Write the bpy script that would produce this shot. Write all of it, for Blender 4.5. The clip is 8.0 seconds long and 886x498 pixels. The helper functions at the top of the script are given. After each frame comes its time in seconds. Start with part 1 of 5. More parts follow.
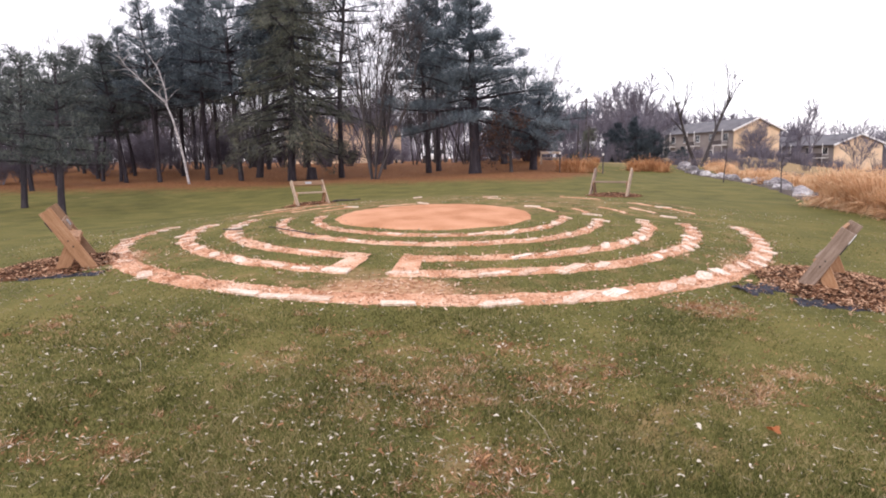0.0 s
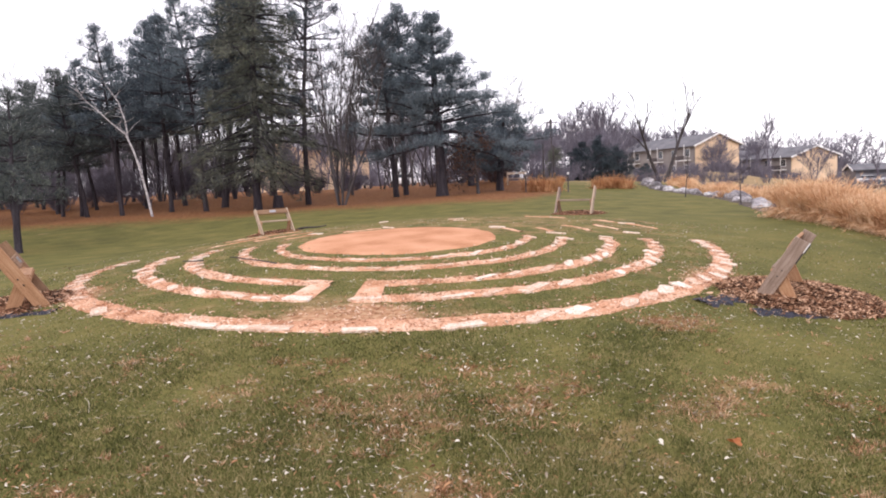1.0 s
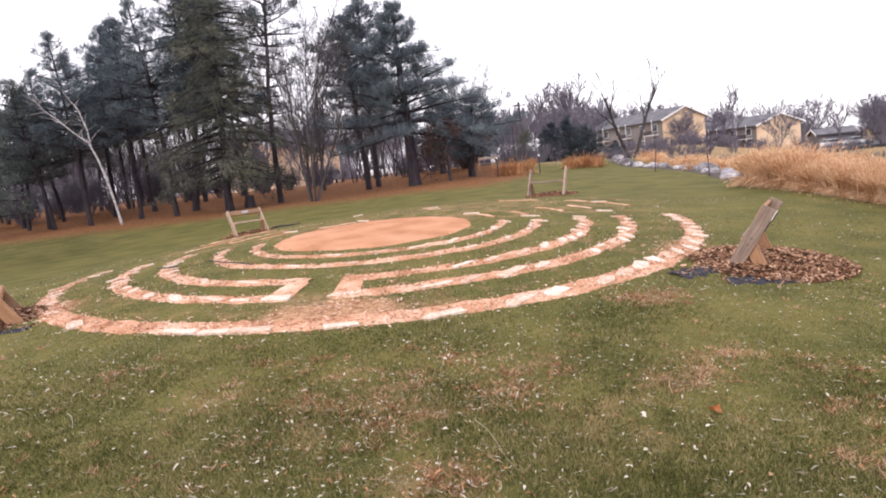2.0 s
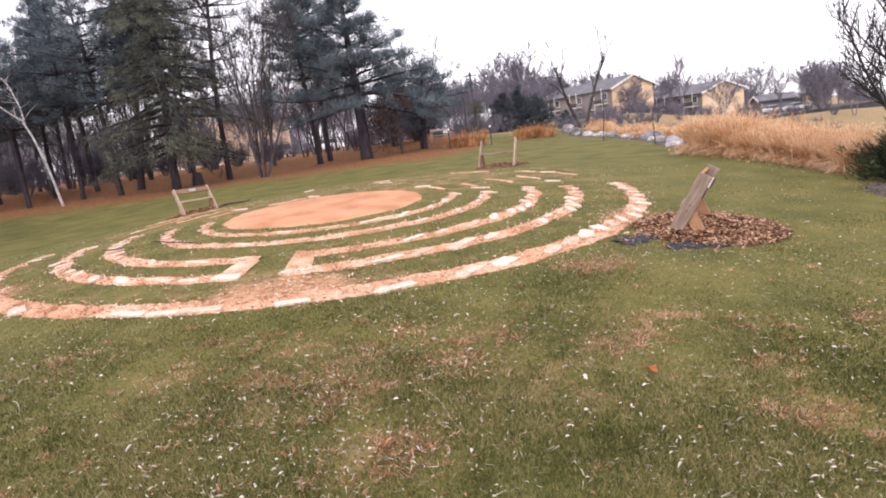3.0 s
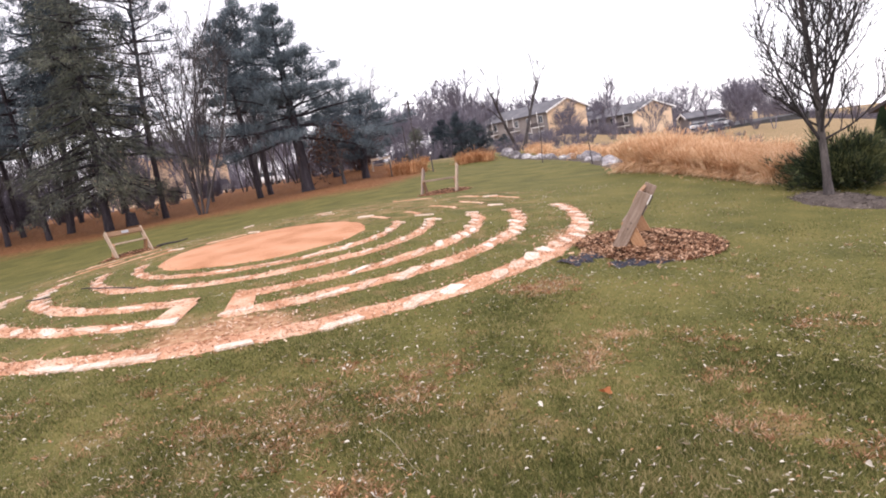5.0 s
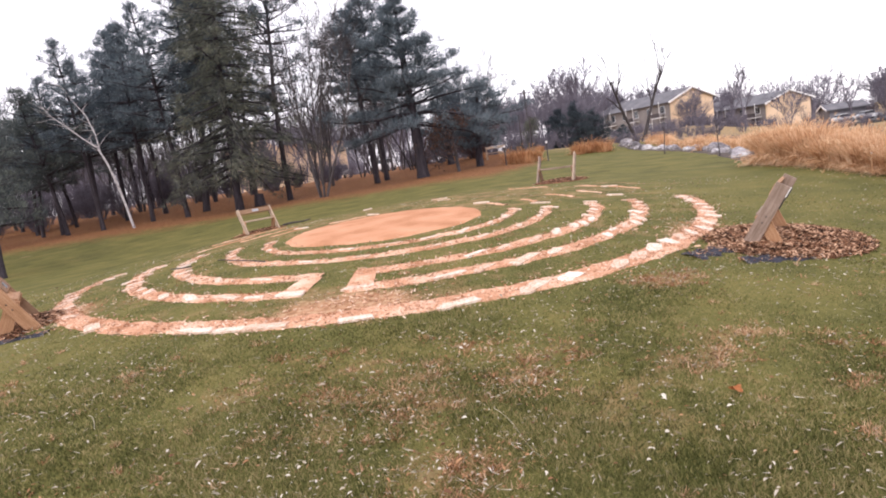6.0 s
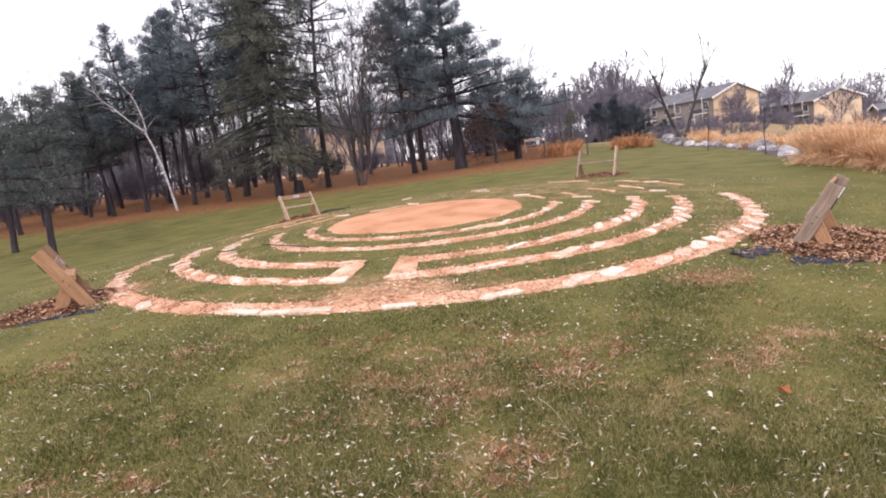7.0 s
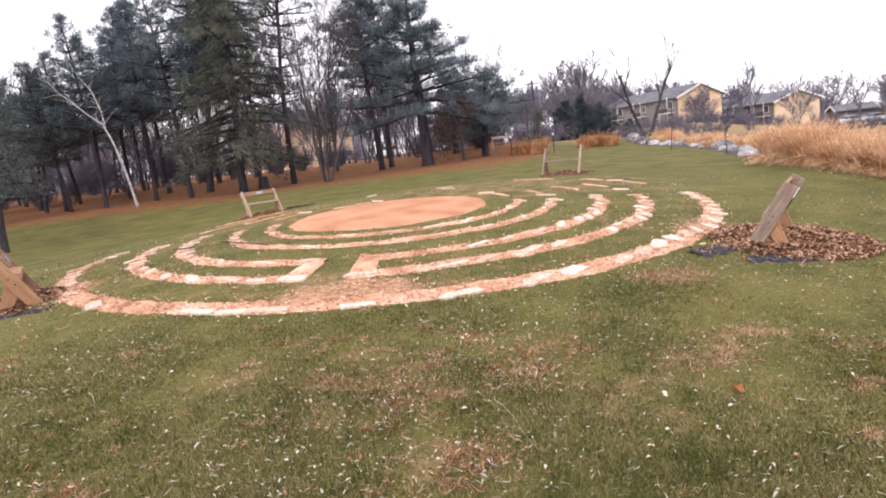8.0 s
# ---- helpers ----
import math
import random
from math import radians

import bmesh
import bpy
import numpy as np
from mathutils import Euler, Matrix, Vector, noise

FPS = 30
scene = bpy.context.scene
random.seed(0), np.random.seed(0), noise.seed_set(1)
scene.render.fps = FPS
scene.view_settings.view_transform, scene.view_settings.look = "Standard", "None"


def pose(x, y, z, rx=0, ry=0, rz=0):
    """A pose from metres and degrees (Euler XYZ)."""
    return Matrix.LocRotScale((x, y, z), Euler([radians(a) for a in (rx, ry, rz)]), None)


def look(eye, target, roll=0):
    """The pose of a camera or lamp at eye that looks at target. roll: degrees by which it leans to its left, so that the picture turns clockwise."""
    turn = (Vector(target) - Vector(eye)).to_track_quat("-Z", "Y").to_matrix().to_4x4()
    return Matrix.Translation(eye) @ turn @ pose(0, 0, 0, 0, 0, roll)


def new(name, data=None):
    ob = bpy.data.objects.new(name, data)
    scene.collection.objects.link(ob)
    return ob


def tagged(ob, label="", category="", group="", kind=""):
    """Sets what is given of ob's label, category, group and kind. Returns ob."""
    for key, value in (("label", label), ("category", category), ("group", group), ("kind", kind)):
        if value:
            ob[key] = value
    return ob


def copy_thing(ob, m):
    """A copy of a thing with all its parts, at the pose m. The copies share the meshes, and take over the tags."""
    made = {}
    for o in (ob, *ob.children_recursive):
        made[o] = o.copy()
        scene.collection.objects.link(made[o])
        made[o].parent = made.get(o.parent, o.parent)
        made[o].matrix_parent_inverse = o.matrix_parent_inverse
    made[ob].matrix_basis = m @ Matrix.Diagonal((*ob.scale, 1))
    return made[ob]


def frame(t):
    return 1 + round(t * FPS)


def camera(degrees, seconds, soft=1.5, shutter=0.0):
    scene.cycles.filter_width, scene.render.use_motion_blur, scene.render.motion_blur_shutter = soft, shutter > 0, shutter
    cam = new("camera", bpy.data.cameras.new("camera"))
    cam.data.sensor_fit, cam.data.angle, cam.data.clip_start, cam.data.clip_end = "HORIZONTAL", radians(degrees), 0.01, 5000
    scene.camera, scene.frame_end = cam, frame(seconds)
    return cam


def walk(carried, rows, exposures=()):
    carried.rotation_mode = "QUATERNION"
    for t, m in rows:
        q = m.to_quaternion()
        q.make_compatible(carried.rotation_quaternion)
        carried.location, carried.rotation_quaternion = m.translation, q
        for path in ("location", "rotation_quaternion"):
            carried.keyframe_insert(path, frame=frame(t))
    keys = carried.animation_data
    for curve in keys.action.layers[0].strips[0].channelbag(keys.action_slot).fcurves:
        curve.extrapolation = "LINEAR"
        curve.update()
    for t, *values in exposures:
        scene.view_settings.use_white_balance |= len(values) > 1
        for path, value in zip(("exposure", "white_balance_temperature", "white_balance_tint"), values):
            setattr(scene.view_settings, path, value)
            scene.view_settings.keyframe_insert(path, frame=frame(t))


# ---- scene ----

cam = camera(68.57, 8.0, soft=1.9, shutter=0.0)
ROWS = [
    (0.0, -0.043, -0.059, 1.695, 82.05, 0.64, 6.04),
    (0.5, 0.001, -0.057, 1.696, 82.76, 2.04, 4.29),
    (1.0, 0.067, -0.001, 1.687, 84.01, 2.47, 3.35),
    (1.2, 0.069, -0.003, 1.689, 83.61, 3.26, 2.70),
    (2.3, 0.085, -0.028, 1.702, 81.94, 6.85, -0.04),
    (2.5, 0.111, -0.003, 1.675, 79.95, 7.30, -1.02),
    (3.0, 0.142, -0.111, 1.718, 79.92, 6.95, -3.21),
    (3.5, 0.233, 0.011, 1.697, 80.74, 7.65, -7.47),
    (4.0, 0.333, 0.006, 1.699, 80.76, 8.40, -13.55),
    (4.2, 0.333, 0.099, 1.679, 80.81, 10.36, -14.23),
    (5.3, 0.128, -0.046, 1.737, 82.10, 8.25, -4.31),
    (5.5, 0.130, -0.064, 1.728, 82.54, 8.03, -1.21),
    (6.0, 0.060, -0.006, 1.683, 82.15, 8.21, 1.54),
    (6.5, -0.030, -0.101, 1.710, 82.10, 7.83, 4.14),
    (7.0, -0.043, -0.071, 1.697, 81.78, 6.86, 4.70),
    (7.5, -0.011, -0.065, 1.698, 81.29, 6.36, 3.97),
    (8.0, 0.039, 0.018, 1.687, 81.21, 6.35, 1.99),
]
walk(cam, [(t, pose(x, y, z, rx, ry, rz)) for t, x, y, z, rx, ry, rz in ROWS],
     exposures=((0.0, 0.55), (1.0, 0.60), (2.5, 0.66), (3.5, 0.78), (4.2, 0.73), (5.5, 0.68), (7.0, 0.67), (8.0, 0.72)))

# ---------------------------------------------------------------- sky and sun (overcast noon)
SUN_EL, SUN_AZ = 40.0, 200.0
world = bpy.data.worlds.new("overcast_sky")
scene.world = world
world.use_nodes = True
wn, wl = world.node_tree.nodes, world.node_tree.links
wn.clear()
sky = wn.new("ShaderNodeTexSky")
sky.sky_type, sky.sun_disc = "NISHITA", False
sky.sun_elevation, sky.sun_rotation = radians(SUN_EL), radians(SUN_AZ)
sky_dim = wn.new("ShaderNodeMix")
sky_dim.data_type, sky_dim.blend_type = "RGBA", "MULTIPLY"
sky_dim.inputs[0].default_value = 1.0
sky_dim.inputs[7].default_value = (0.10, 0.10, 0.10, 1)
cloud = wn.new("ShaderNodeMix")
cloud.data_type = "RGBA"
cloud.inputs[0].default_value = 0.86
cloud.inputs[7].default_value = (1.19, 1.12, 1.22, 1)
wbg, wout = wn.new("ShaderNodeBackground"), wn.new("ShaderNodeOutputWorld")
wbg.inputs[1].default_value = 1.05
wl.new(sky.outputs[0], sky_dim.inputs[6])
wl.new(sky_dim.outputs[2], cloud.inputs[6])
wl.new(cloud.outputs[2], wbg.inputs[0])
wl.new(wbg.outputs[0], wout.inputs[0])
sun = new("sun", bpy.data.lights.new("sun", "SUN"))
sun.data.energy, sun.data.angle, sun.data.color = 1.1, radians(25), (1.0, 0.93, 0.84)
sa, se = radians(SUN_AZ), radians(SUN_EL)
sun.matrix_world = look((30 * math.sin(sa) * math.cos(se), 30 * math.cos(sa) * math.cos(se), 30 * math.sin(se)), (0, 0, 0))

# ---------------------------------------------------------------- materials


def mat(name, colors, scale=4.0, fine=40.0, rough=0.9, bump=0.3, bump_scale=None, vary=0.0, island=0.0, metal=0.0, stretch=(1, 1, 1), trans=0.0, dist=0.02, spec=0.3):
    """Procedural surface: noise at two scales between the colours, a bump, and light or dark pieces by object or island."""
    m = bpy.data.materials.new(name)
    m.use_nodes = True
    n, l = m.node_tree.nodes, m.node_tree.links
    b = n["Principled BSDF"]
    b.inputs["Roughness"].default_value, b.inputs["Metallic"].default_value = rough, metal
    b.inputs["Specular IOR Level"].default_value = spec
    co, mp = n.new("ShaderNodeTexCoord"), n.new("ShaderNodeMapping")
    mp.inputs["Scale"].default_value = stretch
    l.new(co.outputs["Object"], mp.inputs[0])
    a, f = n.new("ShaderNodeTexNoise"), n.new("ShaderNodeTexNoise")
    for node, sc, d in ((a, scale, 4), (f, fine, 6)):
        node.inputs["Scale"].default_value, node.inputs["Detail"].default_value = sc, d
        l.new(mp.outputs[0], node.inputs["Vector"])
    mx = n.new("ShaderNodeMath")
    mx.operation = "MULTIPLY_ADD"
    l.new(f.outputs[0], mx.inputs[0])
    mx.inputs[1].default_value = 0.9
    sub = n.new("ShaderNodeMath")
    sub.operation = "MULTIPLY_ADD"
    l.new(a.outputs[0], sub.inputs[0])
    sub.inputs[1].default_value, sub.inputs[2].default_value = 1.3, -0.6
    l.new(sub.outputs[0], mx.inputs[2])
    last = mx.outputs[0]
    for socket, amount in (("o", vary), ("i", island)):
        if amount:
            src = n.new("ShaderNodeObjectInfo").outputs["Random"] if socket == "o" else n.new("ShaderNodeNewGeometry").outputs["Random Per Island"]
            ad = n.new("ShaderNodeMath")
            ad.operation = "MULTIPLY_ADD"
            l.new(src, ad.inputs[0])
            ad.inputs[1].default_value = amount
            sh = n.new("ShaderNodeMath")
            sh.operation = "SUBTRACT"
            l.new(last, ad.inputs[2])
            l.new(ad.outputs[0], sh.inputs[0])
            sh.inputs[1].default_value = amount / 2
            last = sh.outputs[0]
    r = n.new("ShaderNodeValToRGB")
    e = r.color_ramp.elements
    while len(e) < len(colors):
        e.new(0.5)
    for k, c in enumerate(colors):
        e[k].position, e[k].color = 0.15 + 0.7 * k / max(1, len(colors) - 1), (*c, 1)
    l.new(last, r.inputs[0])
    l.new(r.outputs[0], b.inputs["Base Color"])
    if bump:
        bp = n.new("ShaderNodeBump")
        bp.inputs["Strength"].default_value, bp.inputs["Distance"].default_value = bump, dist
        src = f
        if bump_scale:
            src = n.new("ShaderNodeTexNoise")
            src.inputs["Scale"].default_value, src.inputs["Detail"].default_value = bump_scale, 8
            l.new(mp.outputs[0], src.inputs["Vector"])
        l.new(src.outputs[0], bp.inputs["Height"])
        l.new(bp.outputs[0], b.inputs["Normal"])
    if trans:
        t, ms = n.new("ShaderNodeBsdfTranslucent"), n.new("ShaderNodeMixShader")
        ms.inputs[0].default_value = trans
        l.new(r.outputs[0], t.inputs[0])
        l.new(b.outputs[0], ms.inputs[1])
        l.new(t.outputs[0], ms.inputs[2])
        l.new(ms.outputs[0], n["Material Output"].inputs[0])
    return m


def ground_material():
    """Lawn with worn, dry and littered parts; the zone attribute says where litter (red), dry meadow (green) and wear (blue) lie."""
    m = mat("lawn", [(0.070, 0.071, 0.023), (0.112, 0.104, 0.033), (0.160, 0.134, 0.046)], 1.3, 22.0, 0.95, 0.3, 90.0, dist=0.02, spec=0.1)
    n, l = m.node_tree.nodes, m.node_tree.links
    b = n["Principled BSDF"]
    base = b.inputs["Base Color"].links[0].from_socket
    co = n.new("ShaderNodeTexCoord")
    at = n.new("ShaderNodeAttribute")
    at.attribute_name = "zone"
    sp = n.new("ShaderNodeSeparateColor")
    l.new(at.outputs["Color"], sp.inputs[0])

    def ramp(scale, stops, detail=5):
        z, r = n.new("ShaderNodeTexNoise"), n.new("ShaderNodeValToRGB")
        z.inputs["Scale"].default_value, z.inputs["Detail"].default_value = scale, detail
        l.new(co.outputs["Object"], z.inputs["Vector"])
        l.new(z.outputs[0], r.inputs[0])
        e = r.color_ramp.elements
        while len(e) < len(stops):
            e.new(0.5)
        for k, (p, c) in enumerate(stops):
            e[k].position, e[k].color = p, (*c, 1)
        return r.outputs[0]

    def over(under, color, mask, scale, soft=0.25):
        z, mm, cl, mix = n.new("ShaderNodeTexNoise"), n.new("ShaderNodeMath"), n.new("ShaderNodeMapRange"), n.new("ShaderNodeMix")
        z.inputs["Scale"].default_value, z.inputs["Detail"].default_value = scale, 6
        l.new(co.outputs["Object"], z.inputs["Vector"])
        mm.operation = "ADD"
        l.new(mask, mm.inputs[0])
        l.new(z.outputs[0], mm.inputs[1])
        cl.inputs[1].default_value, cl.inputs[2].default_value = 1.0 - soft, 1.0 + soft
        l.new(mm.outputs[0], cl.inputs[0])
        mix.data_type = "RGBA"
        l.new(cl.outputs[0], mix.inputs[0])
        l.new(under, mix.inputs[6])
        l.new(color, mix.inputs[7])
        return mix.outputs[2]

    wear = ramp(14, [(0.3, (0.22, 0.115, 0.058)), (0.5, (0.38, 0.215, 0.125)), (0.7, (0.46, 0.32, 0.20))])
    litter = ramp(9, [(0.3, (0.085, 0.038, 0.018)), (0.5, (0.18, 0.078, 0.034)), (0.72, (0.28, 0.14, 0.07))])
    dry = ramp(5, [(0.3, (0.19, 0.135, 0.075)), (0.55, (0.32, 0.225, 0.125)), (0.75, (0.19, 0.16, 0.085))])
    straw = ramp(30, [(0.35, (0.24, 0.16, 0.075)), (0.65, (0.42, 0.31, 0.17))])
    spots = n.new("ShaderNodeValue")
    spots.outputs[0].default_value = 0.20
    c = over(base, straw, spots.outputs[0], 1.6, 0.14)
    c = over(c, dry, sp.outputs[1], 1.2)
    c = over(c, wear, sp.outputs[2], 3.0)
    c = over(c, litter, sp.outputs[0], 2.2, 0.36)
    l.new(c, b.inputs["Base Color"])
    return m


LAWN = ground_material()
BLADE = mat("grass_blade", [(0.050, 0.058, 0.018), (0.107, 0.113, 0.034), (0.172, 0.174, 0.062), (0.34, 0.28, 0.14)], 0.8, 5.0, 0.8, 0, island=0.9, trans=0.25, spec=0.15)
DRY_BLADE = mat("dead_grass_blade", [(0.22, 0.105, 0.052), (0.43, 0.245, 0.14), (0.62, 0.44, 0.30)], 0.8, 5.0, 0.85, 0, island=0.9, trans=0.2, spec=0.1)
MULCH = mat("wood_chip_mulch", [(0.34, 0.155, 0.08), (0.57, 0.315, 0.20), (0.74, 0.54, 0.42)], 2.2, 38.0, 0.95, 0.9, 70.0, dist=0.02, spec=0.1)
CHIP = mat("wood_chip", [(0.32, 0.15, 0.08), (0.55, 0.32, 0.21), (0.76, 0.59, 0.47)], 6.0, 30.0, 0.9, 0, island=0.9, spec=0.15)
SAWDUST = mat("sawdust_mulch", [(0.36, 0.17, 0.09), (0.50, 0.255, 0.15), (0.58, 0.32, 0.20)], 1.6, 55.0, 0.97, 0.7, 110.0, dist=0.015, spec=0.05)
SLAB = mat("pale_limestone", [(0.42, 0.24, 0.15), (0.62, 0.46, 0.36), (0.80, 0.71, 0.64)], 7.0, 45.0, 0.85, 0.4, vary=0.35)
DARK_MULCH = mat("dark_bark_mulch", [(0.035, 0.018, 0.012), (0.13, 0.06, 0.035), (0.28, 0.13, 0.07)], 4.0, 30.0, 0.95, 0.9, 50.0, dist=0.03, spec=0.1)
BARK_CHIP = mat("bark_chip", [(0.030, 0.017, 0.012), (0.23, 0.108, 0.058), (0.56, 0.36, 0.24)], 6.0, 30.0, 0.9, 0, island=0.9, spec=0.15)
GREY_MULCH = mat("grey_mulch", [(0.055, 0.044, 0.040), (0.095, 0.078, 0.07), (0.15, 0.125, 0.11)], 4.0, 30.0, 0.95, 0.8, 50.0, spec=0.1)
GREY_CHIP = mat("grey_chip", [(0.05, 0.04, 0.036), (0.11, 0.09, 0.08), (0.20, 0.165, 0.145)], 6.0, 30.0, 0.9, 0, island=0.9)
FABRIC = mat("weed_fabric", [(0.014, 0.014, 0.022), (0.030, 0.030, 0.046)], 8.0, 120.0, 0.7, 0.3)
TAN_WOOD = mat("tan_timber", [(0.22, 0.11, 0.055), (0.34, 0.185, 0.10), (0.45, 0.275, 0.17)], 3.0, 30.0, 0.8, 0.25, stretch=(14, 14, 1), vary=0.25)
GREY_WOOD = mat("weathered_timber", [(0.13, 0.088, 0.066), (0.23, 0.165, 0.13), (0.33, 0.255, 0.21)], 3.0, 30.0, 0.85, 0.3, stretch=(14, 14, 1), vary=0.2)
# brown planks; also carries painted shade on backs and a far leg
BROWN_SHADED_WOOD = mat("brown_and_shaded_timber", [(0.13, 0.07, 0.04), (0.21, 0.125, 0.075), (0.29, 0.18, 0.115)], 3.0, 30.0, 0.85, 0.25, stretch=(14, 14, 1), vary=0.2)
OLIVE_WOOD = mat("mossy_timber", [(0.045, 0.05, 0.026), (0.085, 0.088, 0.048), (0.13, 0.125, 0.075)], 3.0, 30.0, 0.85, 0.25, stretch=(14, 14, 1))
PALE_WOOD = mat("pale_timber", [(0.28, 0.195, 0.14), (0.46, 0.36, 0.28)], 6.0, 40.0, 0.85, 0.2)
PLATE = mat("plaque_metal", [(0.28, 0.28, 0.29), (0.40, 0.40, 0.41)], 9.0, 60.0, 0.5, 0.05, metal=0.8)
BLACK = mat("black_plastic", [(0.012, 0.012, 0.014), (0.03, 0.03, 0.033)], 9.0, 60.0, 0.5, 0.1)
PINE_BARK = mat("pine_bark", [(0.018, 0.015, 0.020), (0.040, 0.033, 0.041), (0.074, 0.063, 0.073)], 2.0, 14.0, 0.95, 0.8, stretch=(5, 5, 1), dist=0.05, vary=0.2)
BIRCH_BARK = mat("birch_bark", [(0.06, 0.05, 0.052), (0.40, 0.37, 0.38), (0.62, 0.59, 0.60)], 5.0, 14.0, 0.7, 0.3, stretch=(1, 1, 3))
BARE_BARK = mat("bare_bark", [(0.030, 0.026, 0.028), (0.060, 0.052, 0.055), (0.105, 0.092, 0.096)], 2.0, 14.0, 0.95, 0.5, stretch=(4, 4, 1), vary=0.3)
BRUSH_BARK = mat("underbrush_twigs", [(0.058, 0.050, 0.066), (0.105, 0.094, 0.120), (0.165, 0.15, 0.185)], 1.0, 5.0, 0.95, 0, vary=0.4)
BROWN_BARK = mat("brown_twigs", [(0.055, 0.033, 0.033), (0.10, 0.062, 0.06), (0.15, 0.10, 0.095)], 1.0, 5.0, 0.95, 0, vary=0.2)
# distance haze is put into this twig colour: paler and bluer than bark
HAZED_BARK = mat("hazed_far_twigs", [(0.095, 0.086, 0.112), (0.15, 0.137, 0.172), (0.21, 0.195, 0.238)], 1.0, 5.0, 0.95, 0, vary=0.4)
YOUNG_BARK = mat("young_tree_bark", [(0.034, 0.029, 0.031), (0.070, 0.060, 0.060), (0.125, 0.108, 0.104)], 3.0, 20.0, 0.9, 0.5, stretch=(4, 4, 1))
LIMB_BARK = mat("young_limb_bark", [(0.014, 0.012, 0.014), (0.032, 0.027, 0.029), (0.060, 0.051, 0.052)], 3.0, 20.0, 0.9, 0.4, stretch=(4, 4, 1))
# blue-green needles, lifted and blued further to hold the hazy veil
HAZED_NEEDLE = mat("hazed_pine_needles", [(0.048, 0.066, 0.085), (0.104, 0.132, 0.156), (0.178, 0.212, 0.235)], 0.5, 3.0, 0.7, 0, vary=0.15, island=0.7, trans=0.35, spec=0.25)
GREY_NEEDLE = mat("grey_green_needles", [(0.042, 0.053, 0.056), (0.088, 0.102, 0.102), (0.158, 0.174, 0.155)], 0.5, 3.0, 0.7, 0, vary=0.15, island=0.7, trans=0.35, spec=0.25)
SPRUCE = mat("spruce_needles", [(0.060, 0.068, 0.064), (0.120, 0.128, 0.104), (0.205, 0.204, 0.148)], 0.5, 3.0, 0.7, 0, vary=0.15, island=0.7, trans=0.35, spec=0.25)
DARK_SPRUCE = mat("dark_spruce_needles", [(0.022, 0.031, 0.040), (0.048, 0.064, 0.078), (0.09, 0.112, 0.122)], 0.5, 3.0, 0.75, 0, vary=0.15, island=0.7, trans=0.3, spec=0.2)
JUNIPER = mat("juniper_sprays", [(0.012, 0.020, 0.011), (0.040, 0.055, 0.024), (0.150, 0.155, 0.065)], 0.8, 3.0, 0.7, 0, island=0.8, trans=0.2)
ARBOR = mat("arborvitae_sprays", [(0.012, 0.026, 0.014), (0.028, 0.05, 0.024), (0.05, 0.08, 0.035)], 0.6, 3.0, 0.7, 0, island=0.7, trans=0.2)
STRAW = mat("dry_reed_grass", [(0.42, 0.22, 0.11), (0.70, 0.45, 0.27), (0.85, 0.66, 0.46)], 1.0, 4.0, 0.85, 0, vary=0.12, island=0.7, trans=0.35, spec=0.15)
RUST = mat("rust_dry_grass", [(0.29, 0.13, 0.06), (0.51, 0.265, 0.13), (0.66, 0.41, 0.23)], 1.0, 4.0, 0.85, 0, vary=0.12, island=0.7, trans=0.35, spec=0.15)
RUST_LEAF = mat("rust_oak_leaf", [(0.06, 0.034, 0.028), (0.115, 0.064, 0.05), (0.18, 0.10, 0.075)], 0.8, 4.0, 0.85, 0, island=0.7, trans=0.3)
PALE_LEAF = mat("pale_fallen_leaf", [(0.20, 0.155, 0.11), (0.38, 0.33, 0.26), (0.60, 0.55, 0.48)], 2.0, 9.0, 0.75, 0, island=0.8)
BROWN_LEAF = mat("brown_fallen_leaf", [(0.13, 0.06, 0.032), (0.28, 0.14, 0.07), (0.42, 0.24, 0.13)], 2.0, 9.0, 0.8, 0, island=0.8)
ORANGE_LEAF = mat("orange_leaf", [(0.50, 0.17, 0.06), (0.66, 0.30, 0.13)], 20.0, 80.0, 0.7, 0.3, trans=0.2)
ROCK = mat("grey_boulder", [(0.10, 0.09, 0.10), (0.30, 0.28, 0.295), (0.58, 0.56, 0.57)], 2.2, 14.0, 0.9, 0.6, dist=0.05, vary=0.5)
BRICK = mat("tan_brick", [(0.30, 0.16, 0.085), (0.42, 0.24, 0.13), (0.50, 0.30, 0.17)], 0.5, 8.0, 0.9, 0.3)
SIDING = mat("yellow_siding", [(0.58, 0.42, 0.28), (0.69, 0.51, 0.355), (0.75, 0.575, 0.42)], 0.3, 6.0, 0.85, 0.1)
STUCCO = mat("grey_siding", [(0.15, 0.132, 0.125), (0.21, 0.185, 0.178), (0.26, 0.235, 0.225)], 0.3, 6.0, 0.85, 0.1)
SLATE = mat("slate_grey_siding", [(0.11, 0.105, 0.12), (0.17, 0.165, 0.185), (0.22, 0.21, 0.23)], 0.3, 6.0, 0.85, 0.1)
SHINGLE = mat("grey_shingles", [(0.085, 0.083, 0.094), (0.13, 0.128, 0.142), (0.17, 0.166, 0.18)], 0.6, 10.0, 0.95, 0.4)
DARK_ROOF = mat("dark_roof_edge", [(0.04, 0.032, 0.035), (0.09, 0.075, 0.08)], 0.8, 10.0, 0.9, 0.3)
TRIM = mat("white_trim", [(0.66, 0.64, 0.64), (0.80, 0.79, 0.79)], 1.0, 20.0, 0.6, 0.1)
DARK_GLASS = mat("dark_window_glass", [(0.015, 0.018, 0.025), (0.035, 0.04, 0.05)], 1.0, 5.0, 0.08, 0, spec=0.6)
